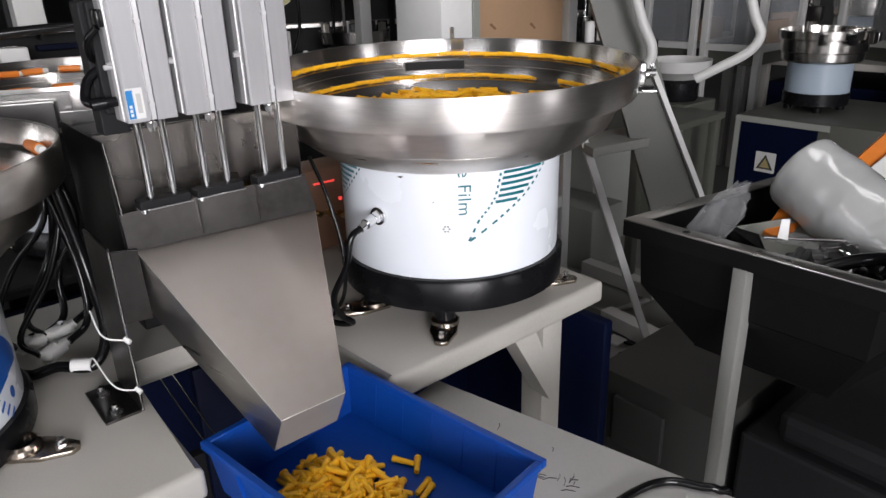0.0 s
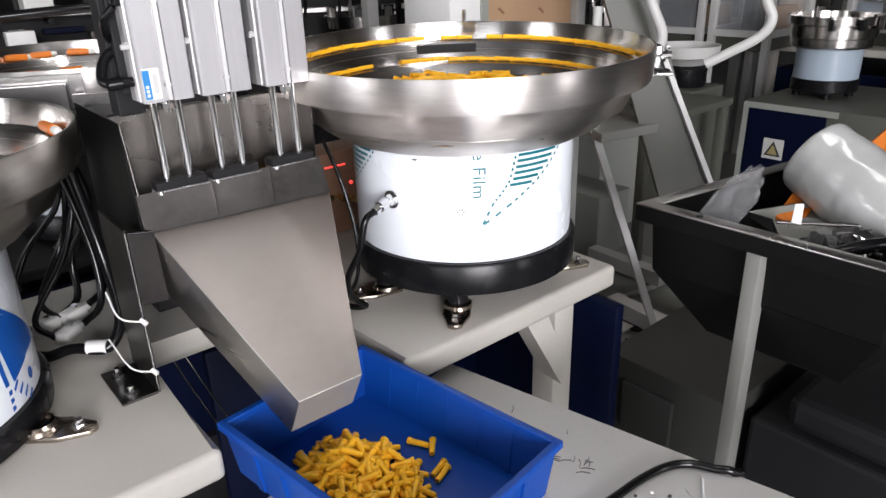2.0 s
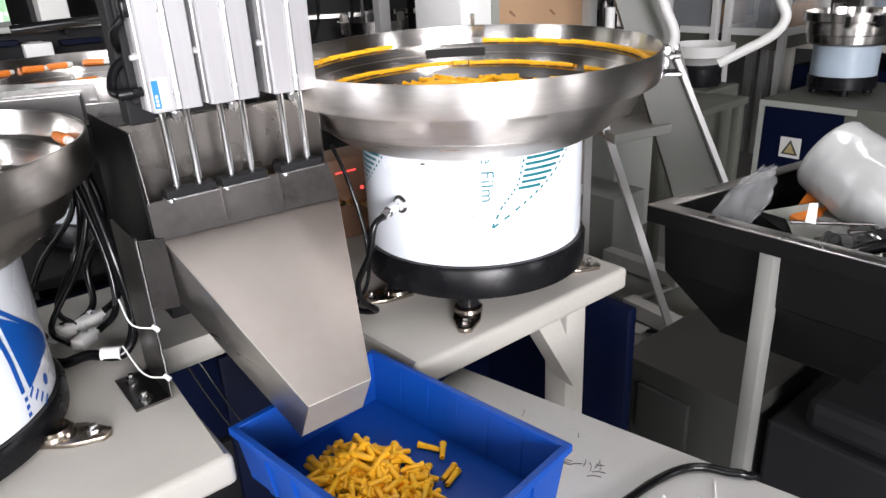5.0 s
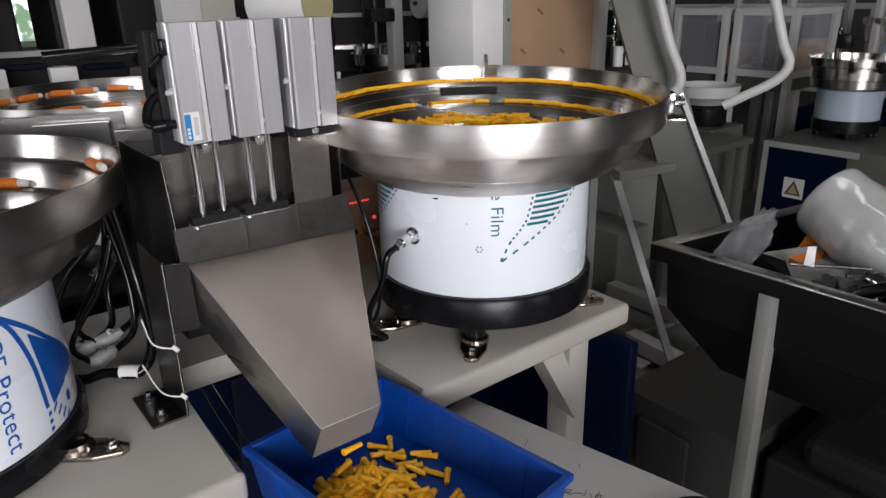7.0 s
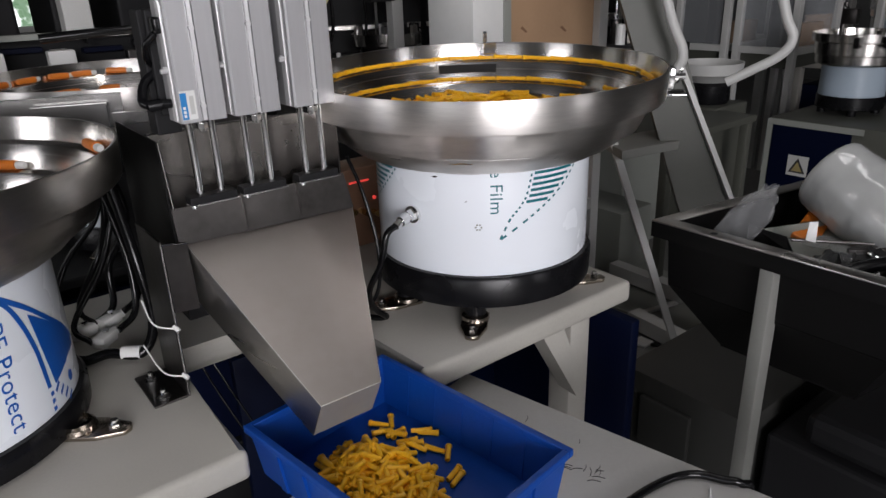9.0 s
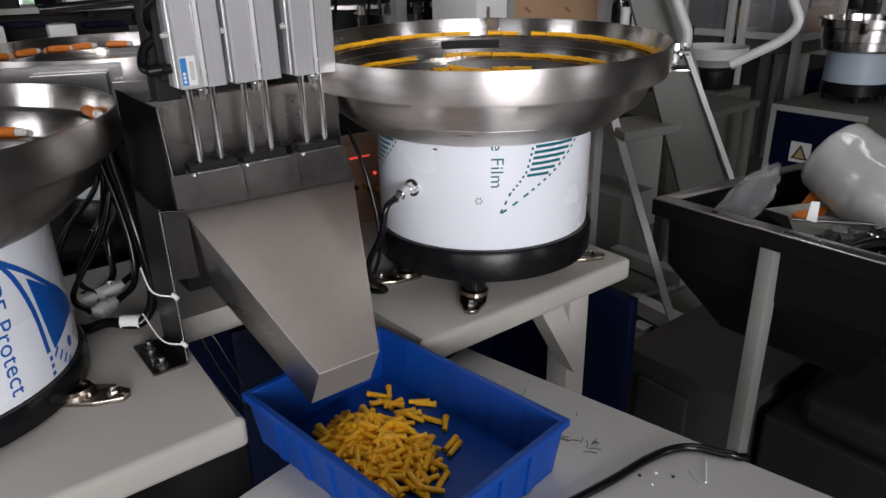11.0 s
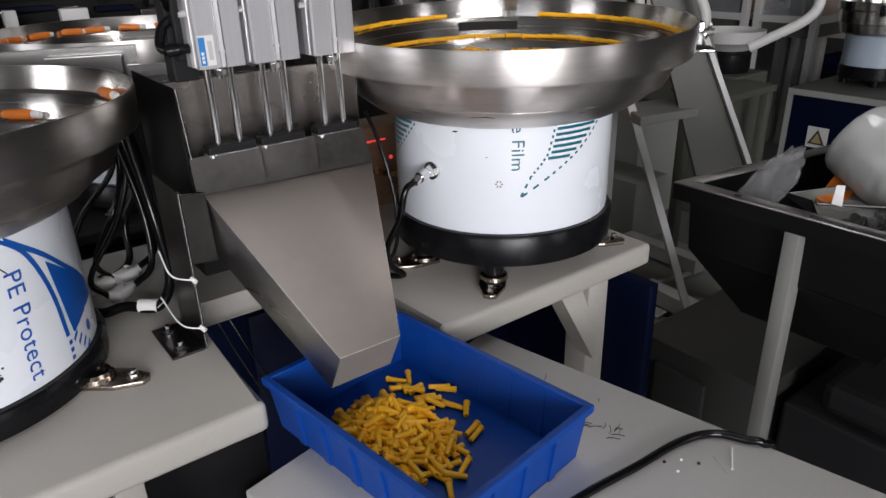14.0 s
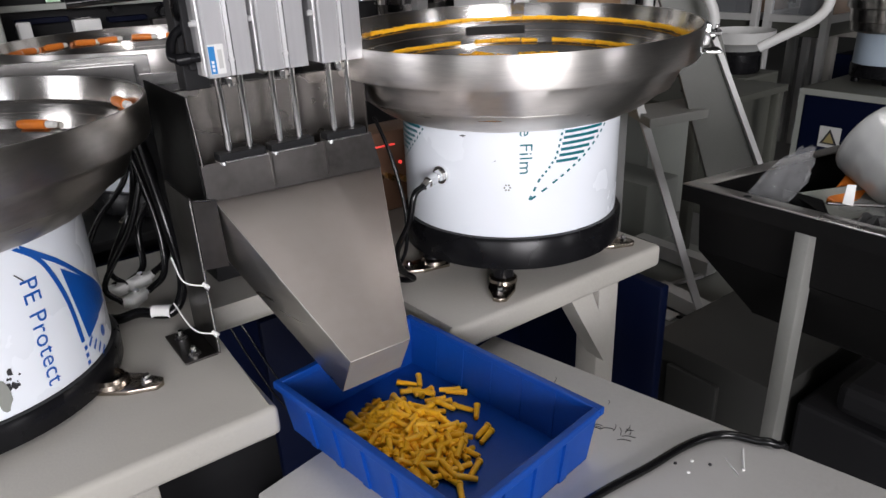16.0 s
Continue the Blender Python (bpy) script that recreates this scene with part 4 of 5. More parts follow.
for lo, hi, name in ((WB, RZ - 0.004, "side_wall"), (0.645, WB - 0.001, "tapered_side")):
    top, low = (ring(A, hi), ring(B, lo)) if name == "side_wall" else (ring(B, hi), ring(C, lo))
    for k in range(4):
        part(name, sheet([top[k], top[(k + 1) % 4], low[(k + 1) % 4], low[k]], 0.002), SHADED_STEEL, hop)
part("hopper_bottom", block(C, W - C, -L + C, -C, 0.641, 0.6445), SHADED_STEEL, hop)
part("leg", block(0.004, 0.030, -0.229, -0.205, 0.0, RZ - 0.0315, 0.002), LEG_GREY, hop, smooth=40)
part("foot_rail", block(0.031, 0.20, -0.230, -0.204, 0.0, 0.03, 0.002), LEG_GREY, hop)
# Black disc painted for the darkness of the hole.
part("rim_hole", lathe([(0, 0), (0.006, 0), (0.006, 0.0008), (0, 0.0008)], 14), PIT, hop).location = (0.014, -0.115, RZ)

# the far side runs slightly askew
for ob in hop.children:
    for v in ob.data.vertices:
        v.co.y -= 0.15 * v.co.x

# what lies in the hopper
fill = thing("scrap_sheet", (1.36, 0.62, 0.69), "dark scrap cartons filling the hopper", "scrap")
part("heap", block(-0.080, 0.120, -0.10, 0.06, -0.045, 0.10, 0.02), BLACK_PAINT, fill)
bag = bmesh.new()
bmesh.ops.create_icosphere(bag, subdivisions=4, radius=1)
for v in bag.verts:
    n = noise.noise(v.co * 1.6) * 0.25 - abs(noise.noise(v.co * 3.5)) * 0.35 - abs(noise.noise(v.co * 8)) * 0.16 + 0.12
    wide = 1.0 - 0.25 * v.co.z
    v.co = Vector((v.co.x * 0.034 * wide, v.co.y * 0.026 * wide, v.co.z * 0.072)) * (1 + n)
bag_ob = tagged(part("plastic_bag", bag, BAG, None, smooth=60), "crumpled clear plastic bag in the hopper", "bag")
bag_ob.matrix_basis = Matrix.Translation((1.268, 0.748, 0.895)) @ Vector((0.075, -0.025, 0.085)).to_track_quat("Z", "Y").to_matrix().to_4x4()
tray = thing("steel_tray", (1.30, 0.70, 0.80), "bent dark steel tray lying in the hopper", "tray")
part("end_plate", sheet([(-0.004, 0.055, 0.0), (-0.016, -0.036, 0.0), (-0.016, -0.036, 0.046), (-0.001, -0.012, 0.070), (-0.004, 0.055, 0.075)], 0.003), SHADED_STEEL, tray, "dark rounded end plate")
part("plate", sheet([(0.0, 0.05, 0.03), (0.0, -0.06, 0.03), (0.20, -0.14, 0.045), (0.20, -0.03, 0.045)], 0.003), GREY_PAINT, tray, "pale scuffed plate")
part("lip", sheet([(0.0, 0.055, 0.03), (0.20, -0.025, 0.045), (0.20, -0.025, 0.062), (0.0, 0.055, 0.062)], 0.003), GREY_PAINT, tray, "pale folded lip")
part("rod", rod((0.0, -0.02, 0.066), (0.16, -0.19, 0.058), 0.003, 8), DARK_STEEL, tray)
for k in range(7):
    rnd = random.Random(90 + k)
    bm = bmesh.new()
    bmesh.ops.create_icosphere(bm, subdivisions=3, radius=1)
    for v in bm.verts:
        v.co = Vector((v.co.x * 0.026, v.co.y * 0.019, v.co.z * 0.011)) * (1 + 0.5 * noise.noise(v.co * 3 + Vector((k, 0, 0))))
    tagged(part("film_scrap", bm, BAG, None, smooth=60), "crumpled clear film scrap on the tray", "film scrap", "film scraps").matrix_basis = pose(1.325 + rnd.uniform(-0.02, 0.13), 0.665 + rnd.uniform(-0.06, 0.0) - 0.03 * (k % 3), 0.852, rnd.uniform(-15, 15), rnd.uniform(-15, 15), rnd.uniform(0, 360))
card = tagged(part("white_tag", sheet([(-0.009, 0, -0.018), (0.010, 0, -0.019), (0.008, 0.007, 0.016), (-0.010, 0.002, 0.014)], 0.001), WHITE_PLASTIC, None), "small white card tag standing in the scrap", "tag")
card.matrix_basis = pose(1.315, 0.652, 0.886, -10, 14, -38)
for k, (x, y, z, rz, l) in enumerate(((1.43, 0.705, 0.845, 8, 0.085), (1.455, 0.67, 0.83, -30, 0.06))):
    tagged(part("orange_strip", block(-l / 2, l / 2, -0.022, 0.022, -0.006, 0.006, 0.002), ORANGE, None), "orange plastic scrap strip in the hopper", "scrap", "orange scrap").matrix_basis = pose(x, y, z, 20, -15, rz)
for k in range(14):
    rnd = random.Random(70 + k)
    s = rnd.uniform(0.010, 0.022)
    bm = block(-s * 1.6, s * 1.6, -s, s, -s * 0.5, s * 0.5, 0.002)
    rod((-s * 2.2, 0, s * 0.3), (s * 2.2, 0, s * 0.3), s * 0.4, 10, bm)
    ob = tagged(part("metal_part", bm, [CHROME, DARK_STEEL, BLACK][k % 3], None, smooth=35), "small loose metal machine part in the hopper", "machine part", "loose machine parts")
    ob.matrix_basis = pose(1.28 + rnd.uniform(-0.04, 0.16), 0.555 + rnd.uniform(-0.07, 0.06), 0.825 + rnd.uniform(0, 0.035), rnd.uniform(-40, 40), rnd.uniform(-30, 30), rnd.uniform(0, 360))
tagged(part("scrap_hose", tube([(1.20, 0.565, 0.855), (1.24, 0.545, 0.872), (1.285, 0.515, 0.878), (1.33, 0.50, 0.87), (1.40, 0.47, 0.84)], 0.011, 12), CABLE, None, smooth=60), "thick black hose thrown into the hopper", "hose")
roll = thing("film_roll", (1.463, 0.573, 0.872), "big roll wrapped in crinkled clear film", "roll")
rb = lathe([(0, -0.09), (0.020, -0.09), (0.022, -0.088), (0.066, -0.09), (0.073, -0.082), (0.075, 0.0), (0.074, 0.156), (0.070, 0.16), (0.022, 0.157), (0.020, 0.16), (0, 0.16)], 48)
bmesh.ops.subdivide_edges(rb, edges=[e for e in rb.edges if abs(e.verts[0].co.z - e.verts[1].co.z) > 0.05], cuts=22)
for v in rb.verts:
    k = 1 + 0.05 * noise.noise(v.co * 22) + 0.02 * noise.noise(v.co * 70)
    v.co.x, v.co.y = v.co.x * k, v.co.y * k
p = part("wrapped_film", rb, ROLL, roll, smooth=60)
p.matrix_basis = Vector((0.215, 0.880, 0.424)).to_track_quat("Z", "Y").to_matrix().to_4x4()
p = part("core", lathe([(0.016, -0.092), (0.030, -0.092), (0.030, 0.162), (0.016, 0.162), (0.016, -0.092)], 24), CARD, roll, "cardboard core", smooth=40)
p.matrix_basis = Vector((0.215, 0.880, 0.424)).to_track_quat("Z", "Y").to_matrix().to_4x4()
carton = thing("orange_carton", (1.836, 0.745, 0.881), "orange and white printed carton behind the roll", "carton")
part("orange_face", sheet([(0.000, 0.000, 0.000), (0.018, -0.058, 0.084), (0.027, -0.087, 0.060), (0.010, -0.029, -0.016)], 0.02), ORANGE, carton)
part("white_face", sheet([(0.001, -0.036, -0.007), (0.015, -0.081, 0.055), (0.020, -0.100, 0.001), (0.006, -0.051, -0.037)], 0.02), WHITE_PLASTIC, carton, "white printed face")
part("stand", block(0.03, 0.07, -0.06, -0.02, -0.8805, 0.0, 0.003), OLIVE, carton)

# grey housings on the floor behind the hopper
low_box = thing("grey_housing", (1.37, 0.90, 0), "grey painted steel housing on the floor", "housing")
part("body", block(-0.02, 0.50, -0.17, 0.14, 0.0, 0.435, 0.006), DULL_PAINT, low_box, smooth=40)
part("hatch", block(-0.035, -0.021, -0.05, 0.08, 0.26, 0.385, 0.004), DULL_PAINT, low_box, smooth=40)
dark = thing("motor_housing", (1.55, 0.55, 0), "dark painted machine base under the hopper", "machine")
part("body", block(-0.15, 0.30, -0.40, 0.16, 0.0, 0.40, 0.01), BLACK_PAINT, dark)
part("cover", block(-0.13, 0.28, -0.36, 0.10, 0.40, 0.47, 0.02), BLACK_PAINT, dark)

# ---- platform ladder ----
def bar(bm, a, b, w, d):
    """A flat bar from a to b, w wide across the view and d deep."""
    a, b = Vector(a), Vector(b)
    way = (b - a).normalized()
    side = way.cross(Vector((0.62, 0.78, 0))).normalized() * w / 2
    deep = way.cross(side).normalized() * d / 2
    q = [[bm.verts.new(p + side * s + deep * t) for s, t in ((1, 1), (1, -1), (-1, -1), (-1, 1))] for p in (a, b)]
    bm.faces.new(q[0]), bm.faces.new(q[1])
    for k in range(4):
        bm.faces.new((q[0][k], q[0][(k + 1) % 4], q[1][(k + 1) % 4], q[1][k]))
    return bm


ladder = thing("platform_ladder", (0, 0, 0), "grey steel platform ladder with tubular handrails", "ladder")
part("stringer", bar(bmesh.new(), (1.93, 1.84, 2.05), (2.312, 1.235, 0.003), 0.15, 0.03), OLIVE, ladder)
part("stringer_edge", bar(bmesh.new(), (2.155, 1.49, 1.01), (2.412, 1.104, 0.003), 0.016, 0.05), PALE, ladder)
part("stile", bar(bmesh.new(), (1.90, 1.66, 1.05), (2.125, 1.365, 0.003), 0.024, 0.03), PALE, ladder)
for z in (0.78, 1.06):
    dx, dy = 0.18 * (0.78 - z), -0.30 * (0.78 - z)
    part("tread", prism([(x + dx, y + dy) for x, y in ((1.90, 1.503), (2.26, 1.443), (2.355, 1.60), (2.00, 1.67))], z - 0.03, z, 0.003), LEG_GREY, ladder)
part("handrail", tube([(1.86, 1.735, 2.1), (1.90, 1.678, 1.90), (1.94, 1.621, 1.70), (1.98, 1.564, 1.50), (2.02, 1.507, 1.319), (2.051, 1.463, 1.159), (2.071, 1.433, 1.076), (2.066, 1.44, 1.025), (2.03, 1.49, 0.965), (2.0, 1.53, 0.93)], 0.016, 14), PALE, ladder, smooth=60)
part("handrail", tube([(2.07, 1.45, 2.1), (2.10, 1.395, 1.90), (2.13, 1.34, 1.70), (2.159, 1.286, 1.50), (2.188, 1.232, 1.308), (2.208, 1.194, 1.171), (2.218, 1.172, 1.112), (2.205, 1.198, 1.062), (2.165, 1.272, 1.012), (2.140, 1.318, 0.983)], 0.0145, 14), PALE, ladder, smooth=60)
block_low = thing("grey_machine", (2.9, 2.28, 0), "pale grey machine base behind the ladder", "machine")
part("body", block(-0.12, 0.35, -0.12, 0.5, 0.0, 0.55, 0.008), GREY_PAINT, block_low, smooth=40)
part("plinth", block(-0.35, -0.12, -0.30, 0.3, 0.0, 0.30, 0.008), GREY_PAINT, block_low, smooth=40)
for k in range(5):
    a = k * 0.9
    tagged(part("floor_cable", tube([(1.75 + 0.1 * k, 1.45, 0.006), (1.85 + 0.07 * k, 1.32 + 0.04 * k, 0.006), (2.0 + 0.05 * k, 1.30, 0.006), (2.1, 1.15 - 0.05 * k, 0.006)], 0.006, 6), CABLE, None), "black cable on the factory floor", "cable", "floor cables")
for a, b in (((2.52, 1.98, 0.05), (2.505, 1.60, 0.05)), ((2.19, 1.62, 0.05), (2.155, 1.33, 0.05))):
    tagged(part("floor_tube", bar(bmesh.new(), a, b, 0.06, 0.06), PALE, None), "pale square steel tube lying on the floor", "tube", "floor tubes")
tagged(part("floor_plate", block(2.28, 2.75, 1.45, 2.0, 0.0005, 0.006, 0.002), GREY_PAINT, None), "dusty grey steel plate on the floor", "plate")
tagged(part("floor_strip", bar(bmesh.new(), (2.30, 1.655, 0.017), (2.48, 1.62, 0.017), 0.012, 0.02), PALE, None), "thin pale strip on the floor", "strip")
tagged(part("paper_scrap", block(2.09, 2.15, 1.49, 1.55, 0.0005, 0.01, 0.002), WHITE_PLASTIC, None), "white paper scrap on the floor", "scrap")
tagged(part("floor_plate", block(1.60, 1.9, 1.10, 1.25, 0.0005, 0.05, 0.004), OLIVE, None), "pale steel plate on the floor", "plate")

# ---- cabinet post and cardboard ----
post = thing("machine_cabinet", (1.641, 1.914, 0), "pale grey steel cabinet column", "cabinet")
part("body", block(0.0, 0.16, 0.0, 0.235, 0.0, 2.3, 0.004), WHITE_PLASTIC, post, smooth=40)
part("edge_strip", block(0.128, 0.16, -0.008, -0.001, 0.0, 2.3, 0.002), GREY_PAINT, post)
for z in (1.0, 1.24, 1.5):
    part("screw", rod((0.145, -0.011, z), (0.145, -0.008, z), 0.006, 10), CHROME, post)
board = thing("cardboard_panel", (1.81, 1.93, 0), "brown cardboard panel in a grey metal frame", "panel")
part("board", block(0.0, 0.465, 0.03, 0.036, 0.45, 2.0), CARD, board, "printed brown cardboard")
part("frame_post", block(0.467, 0.515, 0.0, 0.05, 0.0, 2.1, 0.003), PALE, board)
part("frame_rail", block(0.0, 0.465, 0.0, 0.05, 0.40, 0.448, 0.003), PALE, board)
for x, z in ((0.18, 1.26), (0.30, 1.12), (0.10, 1.13), (0.35, 1.32)):
    part("print_mark", prism([(-0.018, -0.006), (0.016, -0.002), (0.018, 0.006), (-0.012, 0.005)], 0, 0.0008), material("brown_print", (0.20, 0.11, 0.06), 0.9), board).matrix_basis = pose(x, 0.0295, z, 90, 40, 0)

# ---- far feeder on its cabinet ----
far_cab = thing("feeder_cabinet", (3.54, 1.87, 0), "grey cabinet with a navy panel and warning sign", "cabinet")
part("body", block(0.0, 0.75, -0.75, 0.0, 0.0, 0.61, 0.01), OLIVE, far_cab, smooth=40)
part("navy_panel", block(-0.008, -0.001, -0.40, -0.03, 0.06, 0.575, 0.003), NAVY, far_cab, "navy blue panel")
sign = part("warning_sign", block(-0.011, -0.009, -0.228, -0.128, 0.34, 0.44), PALE, far_cab, "white warning sign with a triangle")
tri = bmesh.new()
tri.faces.new([tri.verts.new(p) for p in ((-0.0118, -0.220, 0.355), (-0.0118, -0.136, 0.355), (-0.0118, -0.178, 0.430))])
part("triangle", tri, INK, sign)
tri = bmesh.new()
tri.faces.new([tri.verts.new(p) for p in ((-0.0124, -0.204, 0.363), (-0.0124, -0.152, 0.363), (-0.0124, -0.178, 0.412))])
part("triangle_field", tri, material("sign_yellow", (0.30, 0.24, 0.10), 0.5), sign)
part("side_mark", block(-0.008, -0.001, -0.52, -0.49, 0.46, 0.50, 0.003), DULL_PAINT, far_cab)
part("frame_rail", block(-0.010, -0.0085, -0.45, 0.0, 0.577, 0.606, 0.0005), GREY_PAINT, far_cab)
part("frame_post", block(-0.010, -0.0085, -0.028, 0.0, 0.0, 0.576, 0.0005), GREY_PAINT, far_cab)
far = thing("bowl_feeder", (3.89, 1.65, 0.61), "far stainless bowl feeder on a pale blue drum", "feeder")
part("base_ring", lathe([(0, 0.03), (0.150, 0.03), (0.154, 0.034), (0.154, 0.088), (0.15, 0.092), (0, 0.092)], 48), BLACK, far, "black rubber base ring", smooth=40)
part("drum", lathe([(0.14, 0.09), (0.148, 0.0925), (0.148, 0.235), (0.13, 0.238)], 48), PALE_BLUE, far, "pale blue film covered drum", smooth=40)
part("bowl", lathe([(0.12, 0.239), (0.175, 0.240), (0.186, 0.25), (0.188, 0.285), (0.196, 0.29), (0.197, 0.345), (0.212, 0.352), (0.214, 0.39), (0.211, 0.39), (0.208, 0.356), (0.18, 0.34), (0.17, 0.27), (0.0, 0.262)], 64), BOWL_STEEL, far, "stainless double wall bowl", smooth=35)
for a in (-150, -60, 30, 120):
    part("foot", rod((0.12 * math.cos(radians(a)), 0.12 * math.sin(radians(a)), 0.0003), (0.12 * math.cos(radians(a)), 0.12 * math.sin(radians(a)), 0.03), 0.02, 14), BLACK, far, smooth=40)
for k in range(6):
    rnd = random.Random(40 + k)
    a, s = radians(-160 + 32 * k), rnd.uniform(0.015, 0.03)
    part("fitting", block(0.225 * math.cos(a) - s, 0.225 * math.cos(a) + s, 0.225 * math.sin(a) - 0.012, 0.225 * math.sin(a) + 0.012, 0.33, 0.36 + s, 0.003), [CHROME, BLACK, DARK_STEEL][k % 3], far)
arm = thing("sensor_arm", (3.89, 1.645, 0.61), "steel sensor arm over the far bowl", "arm")
part("post", rod((0.05, 0.12, 0.30), (0.05, 0.12, 0.52), 0.012, 12), DARK_STEEL, arm, smooth=40)
part("arm", rod((0.05, 0.12, 0.50), (-0.10, 0.02, 0.47), 0.010, 12), CHROME, arm, smooth=40)
part("head", block(-0.13, -0.08, -0.01, 0.05, 0.43, 0.50, 0.006), DARK_STEEL, arm, smooth=40)

# smaller feeder and more machines down the hall
mini = thing("bowl_feeder", (3.25, 2.05, 0), "small white bowl feeder on a pale stand", "feeder")
part("bowl", lathe([(0.0, 0.80), (0.09, 0.80), (0.12, 0.83), (0.15, 0.84), (0.155, 0.89), (0.15, 0.89), (0.14, 0.85), (0, 0.84)], 40), PALE, mini, smooth=40)
part("drum", lathe([(0, 0.70), (0.10, 0.70), (0.105, 0.71), (0.105, 0.785), (0.09, 0.80), (0, 0.80)], 40), BLACK, mini, smooth=40)
part("stand", block(-0.14, 0.14, -0.14, 0.14, 0.0, 0.70, 0.01), OLIVE, mini)
shelf = thing("parts_bench", (2.75, 1.95, 0), "grey bench with loose bright fittings", "bench")
part("top", block(-0.25, 0.40, -0.22, 0.25, 0.66, 0.69, 0.004), OLIVE, shelf)
for x, y in ((-0.22, -0.19), (0.37, -0.19), (-0.22, 0.22), (0.37, 0.22)):
    square_leg(shelf, x, y, 0.66, 0.04, OLIVE)
for k in range(9):
    rnd = random.Random(200 + k)
    tagged(part("fitting", rod((-0.02, 0, 0.012), (0.02, 0.01, 0.012), 0.011, 8), CHROME, None, smooth=35), "small bright metal fitting on the bench", "fitting", "loose fittings").matrix_basis = pose(2.78 + rnd.uniform(-0.14, 0.1), 1.86 + rnd.uniform(-0.09, 0.09), 0.691, 0, 0, rnd.uniform(0, 360))


def acrylic_cabinet(x, y, rz, w=0.5, d=0.5, z0=0.85, z1=1.30):
    c = thing("guard_cabinet", (x, y, 0), "pale framed machine guard with clear sheets", "machine guard", "machine guards", rz=rz)
    for px, py in ((0, 0), (w, 0), (0, d), (w, d)):
        part("post", block(px - 0.02, px + 0.02, py - 0.02, py + 0.02, 0.0, z1, 0.003), PALE, c)
    for z in (z0, z1 - 0.02):
        part("rail", block(0.02, w - 0.02, -0.018, 0.018, z - 0.02, z + 0.018), PALE, c)
        part("rail", block(-0.018, 0.018, 0.02, d - 0.02, z - 0.02, z + 0.018), PALE, c)
    part("pane", block(0.02, w - 0.02, -0.003, 0.003, z0 + 0.02, z1 - 0.04), ACRYLIC, c)
    part("pane", block(-0.003, 0.003, 0.02, d - 0.02, z0 + 0.02, z1 - 0.04), ACRYLIC, c)
    part("table", block(0.02, w - 0.02, 0.02, d - 0.02, z0 - 0.10, z0 - 0.02, 0.004), OLIVE, c)
    part("machine", block(0.10, w - 0.14, 0.12, d - 0.12, z0 - 0.019, z0 + 0.28, 0.02), DARK_STEEL, c)
    part("carton", block(0.18, w - 0.05, 0.05, 0.11, z0 - 0.019, z0 + 0.14, 0.003), CARD, c)
    return c


for y, d in ((2.54, 0.33), (2.12, 0.34)):
    acrylic_cabinet(4.2, y, 0, 0.5, d, 0.85, 1.215)
for x, y, rz in ((4.75, 1.5, -20), (4.2, 3.6, -20), (4.9, 2.5, -20), (5.2, 1.0, -15), (3.3, 4.6, -10), (4.9, 3.9, -20)):
    acrylic_cabinet(x, y, rz)
for x, y in ((5.1, 1.9),):
    bench_ = thing("feeder_bench", (x, y, 0), "ivory feeder bench down the hall", "bench", "feeder benches")
    part("top", block(-0.45, 0.45, -0.45, 0.45, 0.71, 0.75, 0.004), IVORY, bench_)
    for px, py in ((-0.4, -0.4), (0.4, -0.4), (-0.4, 0.4), (0.4, 0.4)):
        square_leg(bench_, px, py, 0.71)
    part("skirt", block(-0.38, 0.38, -0.38, 0.38, 0.05, 0.60, 0.01), NAVY, bench_)
    copy_thing(far, pose(x, y, 0.75, 0, 0, 40))
rail = thing("wall_rail", (5.75, 0, 0), "long pale steel rail on posts down the hall", "rail")
for z in (1.17, 1.40):
    part("rail", block(-0.02, 0.02, 0.6, 5.0, z, z + 0.04, 0.003), PALE, rail)
for k in range(6):
    part("post", block(-0.018, 0.018, 0.7 + 0.8 * k, 0.736 + 0.8 * k, 0.0, 1.1695, 0.003), PALE, rail)
